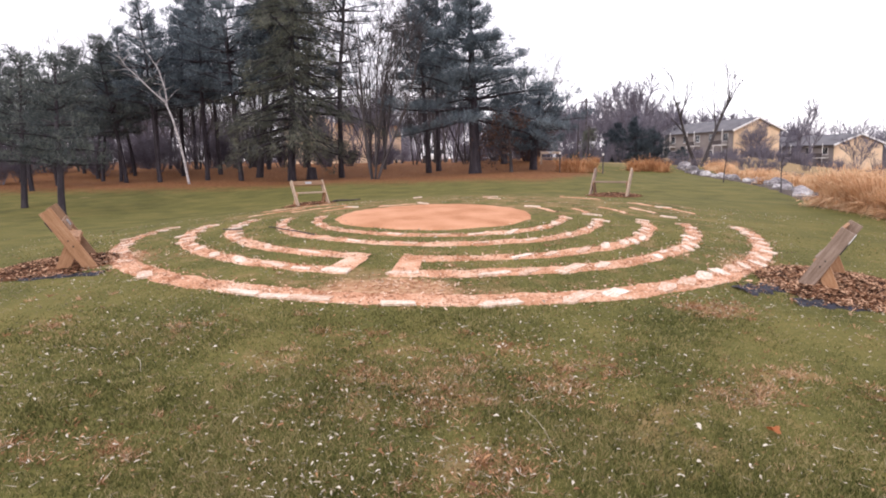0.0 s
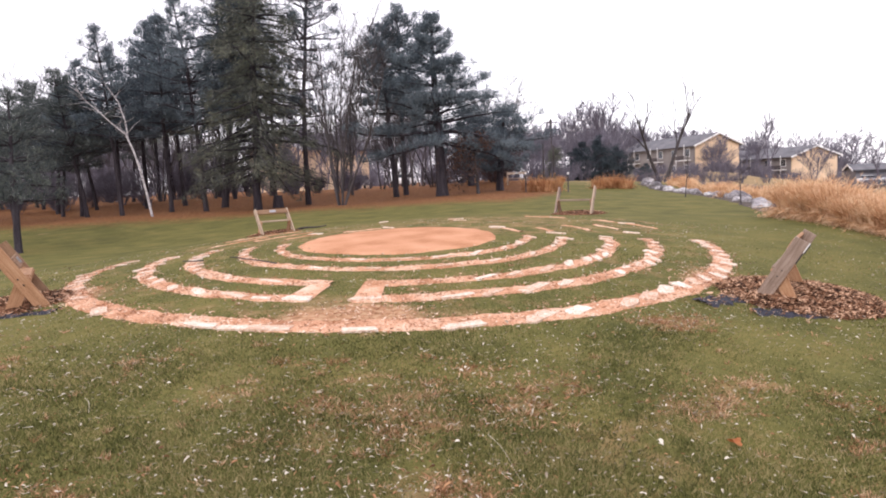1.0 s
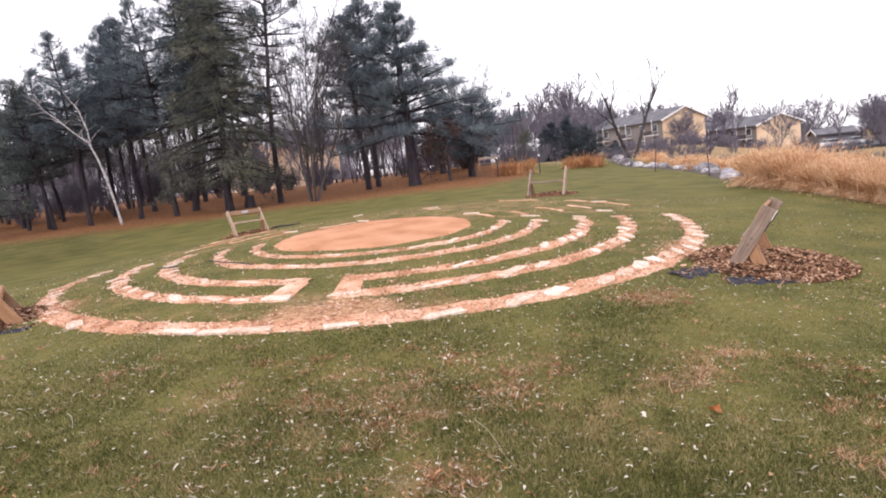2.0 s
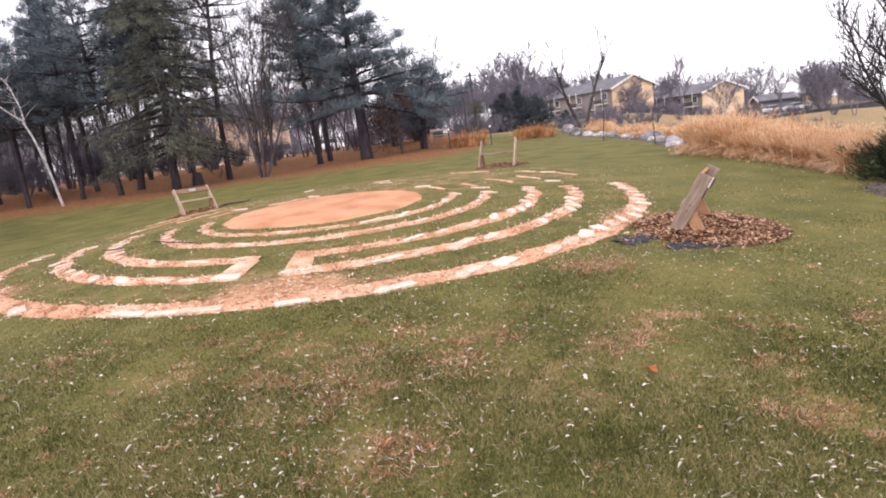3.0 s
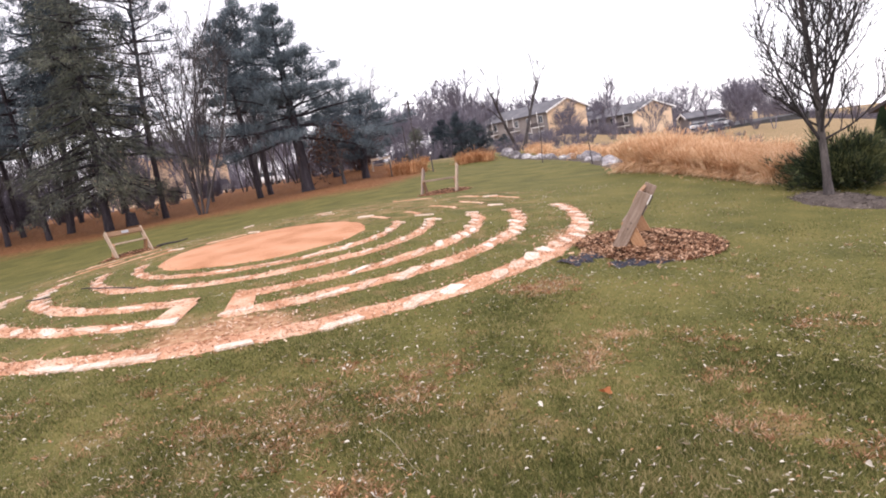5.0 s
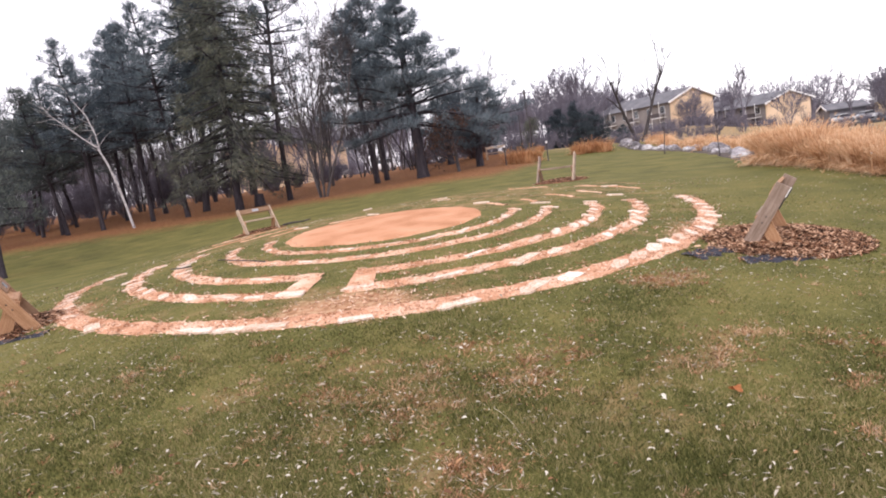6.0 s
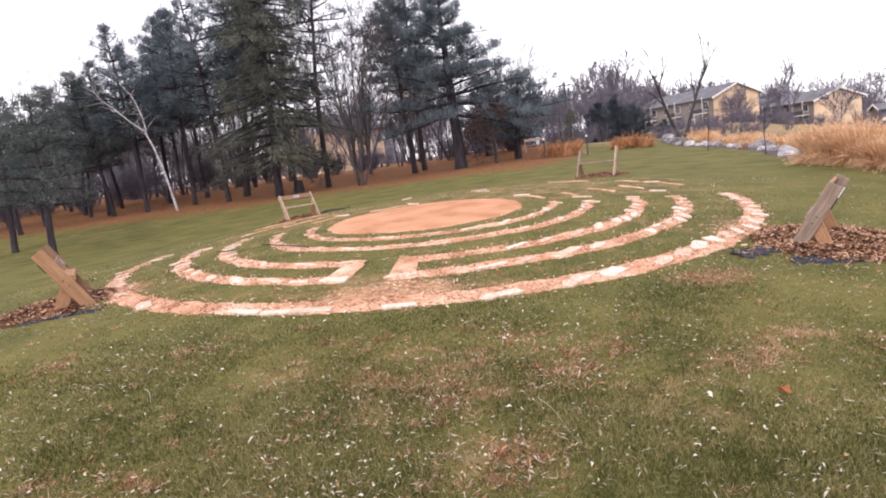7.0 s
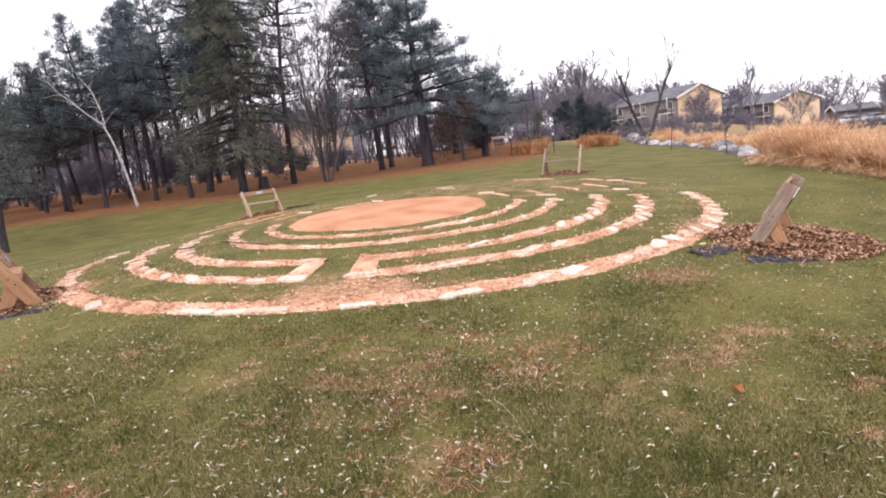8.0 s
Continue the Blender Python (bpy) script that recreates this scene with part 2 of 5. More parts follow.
ASPHALT = mat("asphalt", [(0.04, 0.04, 0.043), (0.065, 0.065, 0.07)], 0.6, 40.0, 0.9, 0.3)
WALK = mat("concrete_walk", [(0.42, 0.39, 0.36), (0.55, 0.52, 0.49)], 0.8, 30.0, 0.9, 0.2)
CAR_SILVER = mat("silver_car_paint", [(0.52, 0.53, 0.55), (0.62, 0.63, 0.65)], 0.5, 5.0, 0.25, 0, metal=0.5, vary=0.6, spec=0.6)
CAR_WHITE = mat("white_car_paint", [(0.74, 0.74, 0.75), (0.82, 0.82, 0.83)], 0.5, 5.0, 0.25, 0, spec=0.6)
RUBBER = mat("tyre_rubber", [(0.015, 0.015, 0.015), (0.03, 0.03, 0.03)], 4.0, 40.0, 0.85, 0.1)

# ---------------------------------------------------------------- mesh tools
rng = np.random.default_rng(7)


def link(name, V, F, material, parent=None, label="", smooth=False):
    """One mesh object of triangles or quads from arrays."""
    V, F = np.asarray(V, np.float32), np.asarray(F, np.int32)
    me = bpy.data.meshes.new(name)
    k = F.shape[1]
    me.vertices.add(len(V))
    me.vertices.foreach_set("co", V.ravel())
    me.loops.add(F.size)
    me.loops.foreach_set("vertex_index", F.ravel())
    me.polygons.add(len(F))
    me.polygons.foreach_set("loop_start", np.arange(0, F.size, k, dtype=np.int32))
    me.polygons.foreach_set("loop_total", np.full(len(F), k, np.int32))
    me.polygons.foreach_set("use_smooth", np.full(len(F), smooth, bool))
    me.update(calc_edges=True)
    me.validate()
    me.materials.append(material)
    ob = new(name, me)
    if parent:
        ob.parent = parent
    if label:
        ob["label"] = label
    return ob


def part(name, bm, material, parent=None, label="", smooth=False):
    """One mesh object from a bmesh, under a thing or a part."""
    me = bpy.data.meshes.new(name)
    bmesh.ops.recalc_face_normals(bm, faces=bm.faces)
    bm.to_mesh(me)
    bm.free()
    for p in me.polygons:
        p.use_smooth = smooth
    me.materials.append(material)
    ob = new(name, me)
    if parent:
        ob.parent = parent
    if label:
        ob["label"] = label
    return ob


def root(name, m, label, category, group="", kind=""):
    ob = new(name)
    ob.empty_display_size = 0.2
    ob.matrix_basis = m
    return tagged(ob, label, category, group, kind)


def box(sx, sy, sz, at=(0, 0, 0), bevel=0.0, turn=None, bm=None):
    """A bevelled box of that size about its middle, in a new or a given bmesh."""
    bm = bm or bmesh.new()
    made = bmesh.ops.create_cube(bm, size=1.0)["verts"]
    m = Matrix.Translation(at) @ (turn or Matrix()) @ Matrix.Diagonal((sx, sy, sz, 1))
    bmesh.ops.transform(bm, matrix=m, verts=made)
    if bevel:
        edges = {e for v in made for e in v.link_edges}
        bmesh.ops.bevel(bm, geom=list(edges), offset=bevel, segments=2, affect="EDGES", profile=0.6)
    return bm


def prism(points, y0, y1, bm=None):
    """A solid with that outline in x and z, from y0 to y1."""
    bm = bm or bmesh.new()
    a = [bm.verts.new((x, y0, z)) for x, z in points]
    b = [bm.verts.new((x, y1, z)) for x, z in points]
    bm.faces.new(a)
    bm.faces.new(b[::-1])
    for k in range(len(points)):
        j = (k + 1) % len(points)
        bm.faces.new((a[k], b[k], b[j], a[j]))
    return bm


class Soup:
    """Gathers triangles."""

    def __init__(self):
        self.v, self.f, self.n = [], [], 0

    def add(self, V, F):
        self.v.append(np.asarray(V, np.float32))
        self.f.append(np.asarray(F, np.int32) + self.n)
        self.n += len(V)

    def tube(self, pts, radii, sides=6, cap=True):
        pts, radii = np.asarray(pts, float), np.asarray(radii, float)
        d = np.gradient(pts, axis=0)
        d /= np.linalg.norm(d, axis=1)[:, None] + 1e-9
        ref = np.where(np.abs(d[:, 2:3]) > 0.8, np.array([[1.0, 0, 0]]), np.array([[0, 0, 1.0]]))
        ref = np.repeat(ref[:1], len(pts), 0)
        u = np.cross(d, ref)
        u /= np.linalg.norm(u, axis=1)[:, None] + 1e-9
        w = np.cross(d, u)
        ang = np.arange(sides) * 2 * np.pi / sides
        V = pts[:, None] + radii[:, None, None] * (np.cos(ang)[None, :, None] * u[:, None] + np.sin(ang)[None, :, None] * w[:, None])
        k, s = np.meshgrid(np.arange(len(pts) - 1), np.arange(sides), indexing="ij")
        a, b = k * sides + s, k * sides + (s + 1) % sides
        c, e = a + sides, b + sides
        F = np.concatenate([np.stack([a, b, e], -1).reshape(-1, 3), np.stack([a, e, c], -1).reshape(-1, 3)])
        self.add(V.reshape(-1, 3), F)

    def blades(self, base, way, length, width, curl=None):
        """Thin triangles from base along way."""
        n = len(base)
        way = way / (np.linalg.norm(way, axis=1)[:, None] + 1e-9)
        side = np.cross(way, rng.normal(size=(n, 3)))
        side /= np.linalg.norm(side, axis=1)[:, None] + 1e-9
        w = side * np.reshape(width, (-1, 1)) * 0.5
        V = np.stack([base - w, base + w, base + way * np.reshape(length, (-1, 1))], 1).reshape(-1, 3)
        self.add(V, np.arange(3 * n).reshape(-1, 3))

    def link(self, name, material, parent=None, label="", smooth=False):
        return link(name, np.concatenate(self.v), np.concatenate(self.f), material, parent, label, smooth)


# ---------------------------------------------------------------- the lie of the land
FAR_TURN = radians(1.1)         # the wood and the far houses lie this much further round
CX, CY = -1.276, 11.04          # middle of the labyrinth
QA, QB, QC = 0.01230, -0.00472, 0.00868


def soft_clamp(v, c=5.7, k=1.9):
    a = np.abs(v)
    return np.sign(v) * np.where(a < c, a, c + k * np.tanh((a - c) / k))


def sstep(v):
    v = np.clip(v, 0, 1)
    return v * v * (3 - 2 * v)


def gz(X, Y):
    """Height of the ground: a low swell under the labyrinth on a lawn that rises away, falling off to the far right."""
    X, Y = np.asarray(X, float), np.asarray(Y, float)
    x, y = soft_clamp(X - CX), soft_clamp(Y - CY)
    z = -(QA * x * x + QB * x * y + QC * y * y) / np.sqrt(1 + (x * x + y * y) / 90.25)
    t = np.where(Y > 21, 21 + 7 * np.tanh((Y - 21) / 7), np.where(Y < -1, -1 + 2 * np.tanh((Y + 1) / 2), Y))
    dip = -6.6 * sstep((X - 6) / 45) * np.maximum(sstep((110 - Y) / 60), sstep((X - 38) / 22))
    rise = 0.30 * sstep((Y - 14) / 14) * sstep((-3 - X) / 6) + 0.42 * sstep((Y - 31) / 9)
    fall = -0.05 * np.maximum(0, np.hypot(X, Y) - 100) * sstep((X / np.maximum(np.abs(Y), 1) - 0.68) / 0.16) * (Y > 0)
    bank = 3.1 * sstep((34 - np.abs(X - 76)) / 14) * sstep((30 - np.abs(Y - 128)) / 14)
    return z + 0.28 + 0.0419 * t + dip + rise + bank + np.maximum(fall, -22)


def g(x, y):
    return float(gz(x, y))


def spread(a, b, near, lo, hi, n):
    """Line spacing: even between lo and hi, growing outward to a and b."""
    mid = np.linspace(lo, hi, n)
    out = np.geomspace(near, b - hi, 34)
    inn = np.geomspace(near, lo - a, 34)
    return np.concatenate([lo - inn[::-1], mid, hi + out])


gx, gy = spread(-700, 700, 0.3, -14, 13, 170), spread(-300, 900, 0.3, 0, 30, 190)
GX, GY = np.meshgrid(gx, gy)
GZ = gz(GX, GY)
bumps = np.array([[noise.noise((x * 0.5, y * 0.5, 3.0)) * 0.011 + noise.noise((x * 2.2, y * 2.2, 1.0)) * 0.005 for x in gx] for y in gy])
GZ = GZ + bumps * (np.hypot(GX - CX, GY - CY) > 5.6)
nx, ny = len(gx), len(gy)
ii, jj = np.meshgrid(np.arange(ny - 1), np.arange(nx - 1), indexing="ij")
q = ii * nx + jj
ground = link("ground", np.stack([GX, GY, GZ], -1).reshape(-1, 3), np.stack([q, q + 1, q + nx + 1, q + nx], -1).reshape(-1, 4), LAWN, smooth=True)
tagged(ground, "mown green lawn with dry straw patches and needle litter", "lawn", kind="structure")
edge = np.interp(gx, [-60, -15, -6.7, 1.0, 3.2, 5.0], [20.0, 24.4, 25.3, 23.0, 27.0, 60.0])[None, :]
zone = np.zeros((ny, nx, 4), np.float32)
zone[..., 0] = sstep((GY - edge + 2.6) / 5.2) * sstep((6.0 - GX) / 3.0) * 0.9
zone[..., 1] = np.maximum(0.75 * sstep((GX - 10.5 + 2.2 * (GY < 11.5)) / (3.0 - 1.8 * (GY < 11.5))), 0.6 * sstep((GY - 33) / 8) * sstep((GX + 1) / 3))
phi_g, rad_g = np.arctan2(GX - CX, -(GY - CY)), np.hypot(GX - CX, GY - CY)
zone[..., 2] = 1.0 * np.exp(-((rad_g - 4.72) / 0.42) ** 2 - ((phi_g - 0.0) / 0.15) ** 2) + 0.9 * np.exp(-((GX - 2.95) / 0.32) ** 2 - ((GY - 8.25) / 0.35) ** 2) + 0.9 * np.exp(-((GX + 5.25) / 0.35) ** 2 - ((GY - 7.9) / 0.4) ** 2) + 0.30 * np.exp(-((rad_g - 5.7) / 0.5) ** 2) * (np.abs(phi_g) > 1.9) + 0.34 * np.exp(-((GX - 0.9) / 1.0) ** 2 - ((GY - 3.8) / 0.8) ** 2) + 0.5 * np.exp(-((GX - 1.9) / 0.42) ** 2 - ((GY - 6.34) / 0.2) ** 2)
WORN = ((-0.06, 5.0, 0.62), (-0.29, 4.15, 0.6), (-0.54, 3.96, 0.5), (-0.73, 4.28, 0.55), (-1.16, 4.39, 0.5), (-1.02, 4.77, 0.4), (-1.39, 5.12, 0.35), (-1.76, 4.57, 0.4),
        (0.24, 4.37, 0.45), (0.4, 4.7, 0.5), (-0.42, 4.59, 0.4), (-0.16, 3.39, 0.5), (0.01, 3.27, 0.4), (-0.29, 3.13, 0.4), (-1.07, 3.87, 0.35), (2.1, 4.94, 0.5),
        (1.71, 4.62, 0.6), (1.43, 4.48, 0.5), (-2.9, 5.26, 0.4), (-4.2, 5.27, 0.45), (-2.28, 3.2, 0.55), (-2.78, 3.23, 0.45), (0.63, 4.88, 0.35), (0.33, 4.36, 0.4),
        (3.75, 4.68, 0.5), (2.47, 4.02, 0.5), (2.31, 3.37, 0.5), (1.57, 4.45, 0.5), (2.58, 2.92, 0.4), (1.75, 6.3, 0.6), (2.05, 6.42, 0.6), (1.9, 6.25, 0.5), (2.68, 4.63, 0.4))


def worn(x, y):
    """How bare and dry the lawn is, in patches."""
    v = 0
    for k, (px, py, a) in enumerate(WORN):
        v = np.maximum(v, a * np.exp(-((x - px) / (0.17 + 0.07 * (k % 4))) ** 2 - ((y - py) / (0.13 + 0.05 * (k % 3))) ** 2))
    return v


zone[..., 2] = np.maximum(zone[..., 2], 0.95 * worn(GX, GY))
zone[..., 2] += (rad_g < 5.0) * (0.21 + 0.12 * (np.abs(phi_g) > 1.75))
zone[..., 3] = 1
za = ground.data.color_attributes.new("zone", "FLOAT_COLOR", "POINT")
za.data.foreach_set("color", zone.reshape(-1))

# ---------------------------------------------------------------- the labyrinth
RINGS = ((2.08, 0.20), (2.66, 0.25), (3.43, 0.28), (4.09, 0.31), (5.0, 0.39))


def taper(a, r=0.0):
    """The bands narrow towards their ends on both sides, the outer one most. a in degrees."""
    return 1 - np.where((a < 0) & (r > 4.6), 0.62, 0.34) * sstep((np.abs(a) - 38) / 45)


def strip(name, r_in, r_out, a0, a1, label, material=MULCH, step=0.035, high=0.012):
    """A bed of chips along an arc, following the ground, with ragged edges. Angles in degrees, 0 towards the viewer, positive to the right."""
    n = max(6, int(math.radians(a1 - a0) * (r_in + r_out) / 2 / step))
    t = np.radians(np.linspace(a0, a1, n))
    m = 9
    s = np.linspace(0, 1, m)
    off = np.array([[noise.noise((math.sin(a) * r_out * 2.4, math.cos(a) * r_out * 2.4, 9.0 * k + r_in)) * 0.055 + noise.noise((math.sin(a) * r_out * 9, math.cos(a) * r_out * 9, 4.0 * k + r_in)) * 0.03 for a in t] for k in (0, 1)])
    mid, half = (r_in + r_out) / 2, (r_out - r_in) / 2 * (taper(np.degrees(t), r_in) if a1 < 100 else 1.0)
    lo, hi = mid - half + off[0], mid + half + off[1]
    R = lo[:, None] + (hi - lo)[:, None] * s[None]
    X, Y = CX + R * np.sin(t)[:, None], CY - R * np.cos(t)[:, None]
    prof = np.where((s == 0) | (s == 1), -0.02, high)
    bump = np.array([[noise.noise((x * 11, y * 11, 2.0)) * 0.011 + noise.noise((x * 3.5, y * 3.5, 2.0)) * 0.013 for x, y in zip(rx, ry)] for rx, ry in zip(X, Y)])
    Z = gz(X, Y) + prof[None] + bump
    i, j = np.meshgrid(np.arange(n - 1), np.arange(m - 1), indexing="ij")
    k = i * m + j
    ob = link(name, np.stack([X, Y, Z], -1).reshape(-1, 3), np.stack([k, k + m, k + m + 1, k + 1], -1).reshape(-1, 4), material, smooth=True)
    return tagged(ob, label, "mulch path", "labyrinth lines", "structure")


LINE = "band of orange-brown wood chips set in the lawn"
beds = []
for k, (r, w) in enumerate(RINGS):
    spans = ((-93, 93),)
    if k == 2:
        spans = ((-95, -76), (-70, -8.5), (-1.6, 90))
    if k == 3:
        spans = ((-90, -8.2), (-1.2, 91))
    if k == 1:
        spans = ((-92, -72), (-68, 88))
    for a0, a1 in spans:
        beds.append((r, w, a0, a1))
        strip("mulch_line", r - w / 2, r + w / 2, a0, a1, LINE)
# on the far side the lines are mostly grown over: thin broken slivers
for k, (r, w) in enumerate(RINGS):
    for a0, a1 in (((106, 124), (200, 222)), ((104, 118), (228, 246)), ((106, 122), (222, 246)), ((108, 120), (232, 254)), ((110, 132), (140, 152), (216, 238)))[k]:
        strip("mulch_line", r - 0.045, r + 0.045, a0, a1, "thin overgrown sliver of wood chips in the lawn")
# caps where two lines turn into one another at the entrance
strip("mulch_line", 3.42, 4.22, -12.5, -8.0, "short end band of wood chips joining two lines")
strip("mulch_line", 3.42, 4.24, -1.6, 2.8, "short end band of wood chips joining two lines")


def disc():
    n, m = 128, 16
    t = np.linspace(0, 2 * np.pi, n, endpoint=False)
    rag = np.array([noise.noise((math.sin(a) * 3, math.cos(a) * 3, 5.0)) * 0.06 + noise.noise((math.sin(a) * 14, math.cos(a) * 14, 5.0)) * 0.025 for a in t])
    s = np.linspace(0, 1, m)
    R = s[:, None] * (1.72 + rag)[None]
    X, Y = CX - 0.12 + R * np.sin(t)[None], CY - R * np.cos(t)[None]
    Z = gz(X, Y) + np.where(s == 1, -0.02, 0.02)[:, None] + np.array([[noise.noise((x * 5, y * 5, 6.0)) * 0.012 for x, y in zip(a, b)] for a, b in zip(X, Y)])
    i, j = np.meshgrid(np.arange(m - 1), np.arange(n), indexing="ij")
    a, b = i * n + j, i * n + (j + 1) % n
    ob = link("mulch_circle", np.stack([X, Y, Z], -1).reshape(-1, 3), np.stack([a, b, b + n, a + n], -1).reshape(-1, 4), SAWDUST, smooth=True)
    tagged(ob, "round bed of fine orange sawdust in the labyrinth's middle", "mulch bed", kind="structure")


disc()


def scatter_chips(name, points, size, material, label, category):
    """Loose chips: small bent plates lying at random."""
    n = len(points)
    a = rng.uniform(0, 2 * np.pi, n)
    ln, wd = size * rng.uniform(0.5, 1.4, n), size * rng.uniform(0.18, 0.4, n)
    u = np.stack([np.cos(a), np.sin(a), rng.normal(0, 0.28, n)], 1)
    v = np.stack([-np.sin(a), np.cos(a), rng.normal(0, 0.35, n)], 1)
    lift = points + np.array([0, 0, 1]) * (0.004 + 0.35 * wd)[:, None]
    U, W = u * ln[:, None] / 2, v * wd[:, None] / 2
    V = np.stack([lift - U - W, lift + U - W * 0.6, lift + U * 0.9 + W, lift - U * 0.8 + W * 0.8, lift + np.array([0, 0, -0.008])], 1).reshape(-1, 3)
    b = np.arange(n)[:, None] * 5
    F = np.concatenate([b + [0, 1, 2], b + [0, 2, 3], b + [0, 4, 1], b + [2, 4, 3]])
    return tagged(link(name, V, F, material), label, category, kind="stuff")


pts = []
for r, w, a0, a1 in beds:
    n = int(math.radians(a1 - a0) * r * w * 560)
    aa = np.radians(rng.uniform(a0, a1, n))
    keep = np.abs(np.degrees(aa)) < 105
    rr = r + rng.normal(0, 0.33, n) * w * taper(np.degrees(aa), r)
    pts.append(np.stack([CX + rr * np.sin(aa), CY - rr * np.cos(aa)], 1)[keep])
for px, py, sx, sy, n in ((-1.15, 6.5, 0.42, 0.18, 240), (2.95, 8.25, 0.25, 0.28, 420), (-5.25, 7.9, 0.28, 0.3, 420)):
    pts.append(np.stack([rng.normal(px, sx, n), rng.normal(py, sy, n)], 1))
pts = np.concatenate(pts)
scatter_chips("loose_wood_chips", np.column_stack([pts, gz(pts[:, 0], pts[:, 1]) + 0.01]), 0.036, CHIP, "loose orange and cream wood chips", "wood chips")

# ---------------------------------------------------------------- grass, fallen leaves


def in_bed(x, y):
    """Depth of cover by the chip lines, 0 outside."""
    r, a = np.hypot(x - CX, y - CY), np.degrees(np.arctan2(x - CX, -(y - CY)))
    hit = r < 1.66
    for rr, w, a0, a1 in beds:
        wide = 0.46 * taper(a, rr)
        hit |= (np.abs(r - rr) < w * wide) & (a > a0) & (a < a1)
    hit |= (r > 3.42) & (r < 4.22) & (((a > -12.5) & (a < -8)) | ((a > -1.6) & (a < 2.8)))
    hit |= ((x - 3.7) / 0.9) ** 2 + ((y - 7.62) / 0.82) ** 2 < 1
    hit |= ((x + 5.95) / 0.7) ** 2 + ((y - 7.8) / 0.7) ** 2 < 1
    return hit


def grass(name, n, material, label, short=1.0, lie=0.62, dry=False):
    """Blades over the lawn; the dry ones stand only in the bare patches."""
    d = 0.25 + (16.7 if not dry else 7.0) * rng.beta(1.5, 3.2, n)
    around = rng.uniform(0, 1, n) < 0.28 * np.clip((8 - d) / 3, 0, 1)
    a = np.radians(np.where(around, rng.uniform(-180, 180, n), rng.uniform(-46, 56, n) + rng.normal(0, 1, n) * np.minimum(30, 45 / d)))
    x, y = d * np.sin(a), d * np.cos(a)
    patch = np.array([noise.noise((px * 1.1, py * 1.1, 8.0)) + 0.6 * noise.noise((px * 4.3, py * 4.3, 2.0)) for px, py in zip(x, y)])
    wear = 1.15 * np.exp(-((np.hypot(x - CX, y - CY) - 4.72) / 0.42) ** 2 - ((np.arctan2(x - CX, -(y - CY))) / 0.15) ** 2) + 1.2 * np.exp(-((x - 2.95) / 0.32) ** 2 - ((y - 8.25) / 0.35) ** 2) + 1.2 * np.exp(-((x + 5.25) / 0.35) ** 2 - ((y - 7.9) / 0.4) ** 2)
    chance = 0.88 + 0.24 * patch - wear - 0.7 * worn(x, y) - 0.50 * sstep((d - 4) / 4.0) - 0.45 * sstep((d - 8.5) / 8.5)
    if dry:
        chance = 1.9 * worn(x, y) ** 1.3 + 0.045 * (patch < -0.1) + 0.012
    keep = ~in_bed(x, y) & (rng.uniform(0, 1, n) < chance * np.minimum(1, d / 2.2))
    x, y, d, patch = x[keep], y[keep], d[keep], patch[keep]
    n = len(x)
    way = np.stack([rng.normal(0, lie, n), rng.normal(0, lie, n), np.ones(n)], 1)
    s = Soup()
    s.blades(np.stack([x, y, gz(x, y) - 0.004], 1), way, short * rng.uniform(0.019, 0.050, n) * np.maximum(0.5, 1 + 0.6 * patch) * (1 - 0.55 * sstep((d - 3.5) / 5)), 0.0031 + 0.0009 * d)
    tagged(s.link(name, material), label, "grass", kind="stuff")


grass("lawn_grass", 880000, BLADE, "short green grass blades mixed with straw")
grass("dry_lawn_grass", 150000, DRY_BLADE, "short straw-brown dead grass in bare patches", 0.9, 1.1, True)


def fallen(name, n, size, material, label, dmax=15.0, seed=1, bare=0.05):
    """Small curled leaves, part of them gathered in the bare patches."""
    r = np.random.default_rng(seed)
    d = 1.4 + (dmax - 1.4) * r.uniform(0, 1, n)
    a = np.radians(np.where(r.uniform(0, 1, n) < 0.14, r.uniform(-180, 180, n), r.uniform(-46, 56, n)))
    x, y = d * np.sin(a), d * np.cos(a)
    near = r.uniform(0, 1, n) < bare
    spot = np.array(WORN)[r.integers(0, len(WORN), n)]
    x, y = np.where(near, spot[:, 0] + r.normal(0, 0.22, n), x), np.where(near, spot[:, 1] + r.normal(0, 0.17, n), y)
    clump = near + np.array([noise.noise((px * 0.7, py * 0.7, 21.0)) for px, py in zip(x, y)])
    keep = (clump > r.uniform(-0.45, 0.35, n)) & ~in_bed(x, y)
    x, y = x[keep], y[keep]
    n = len(x)
    t = r.uniform(0, 2 * np.pi, n)
    L = size * np.exp(r.normal(-0.12, 0.32, n))
    W = L * r.uniform(0.13, 0.42, n)
    u = np.stack([np.cos(t), np.sin(t), r.normal(0, 0.3, n)], 1) * L[:, None] / 2
    v = np.stack([-np.sin(t), np.cos(t), r.normal(0, 0.5, n)], 1) * W[:, None] / 2
    c = np.stack([x, y, gz(x, y) + 0.032 + 0.01 * r.uniform(0, 1, n)], 1)
    up = np.array([0, 0, 1]) * (W * 0.5)[:, None]
    V = np.stack([c - u, c - u * 0.3 + v + up, c + u * 0.45 + v * 0.8 + up, c + u, c + u * 0.4 - v * 0.8 + up, c - u * 0.3 - v + up, c], 1).reshape(-1, 3)
    b = np.arange(n)[:, None] * 7
    F = np.concatenate([b + [0, 6, 1], b + [1, 6, 2], b + [2, 6, 3], b + [3, 6, 4], b + [4, 6, 5], b + [5, 6, 0]])
    tagged(link(name, V, F, material), label, "fallen leaves", kind="stuff")


fallen("pale_fallen_leaves", 26000, 0.025, PALE_LEAF, "small pale curled leaves strewn on the lawn")

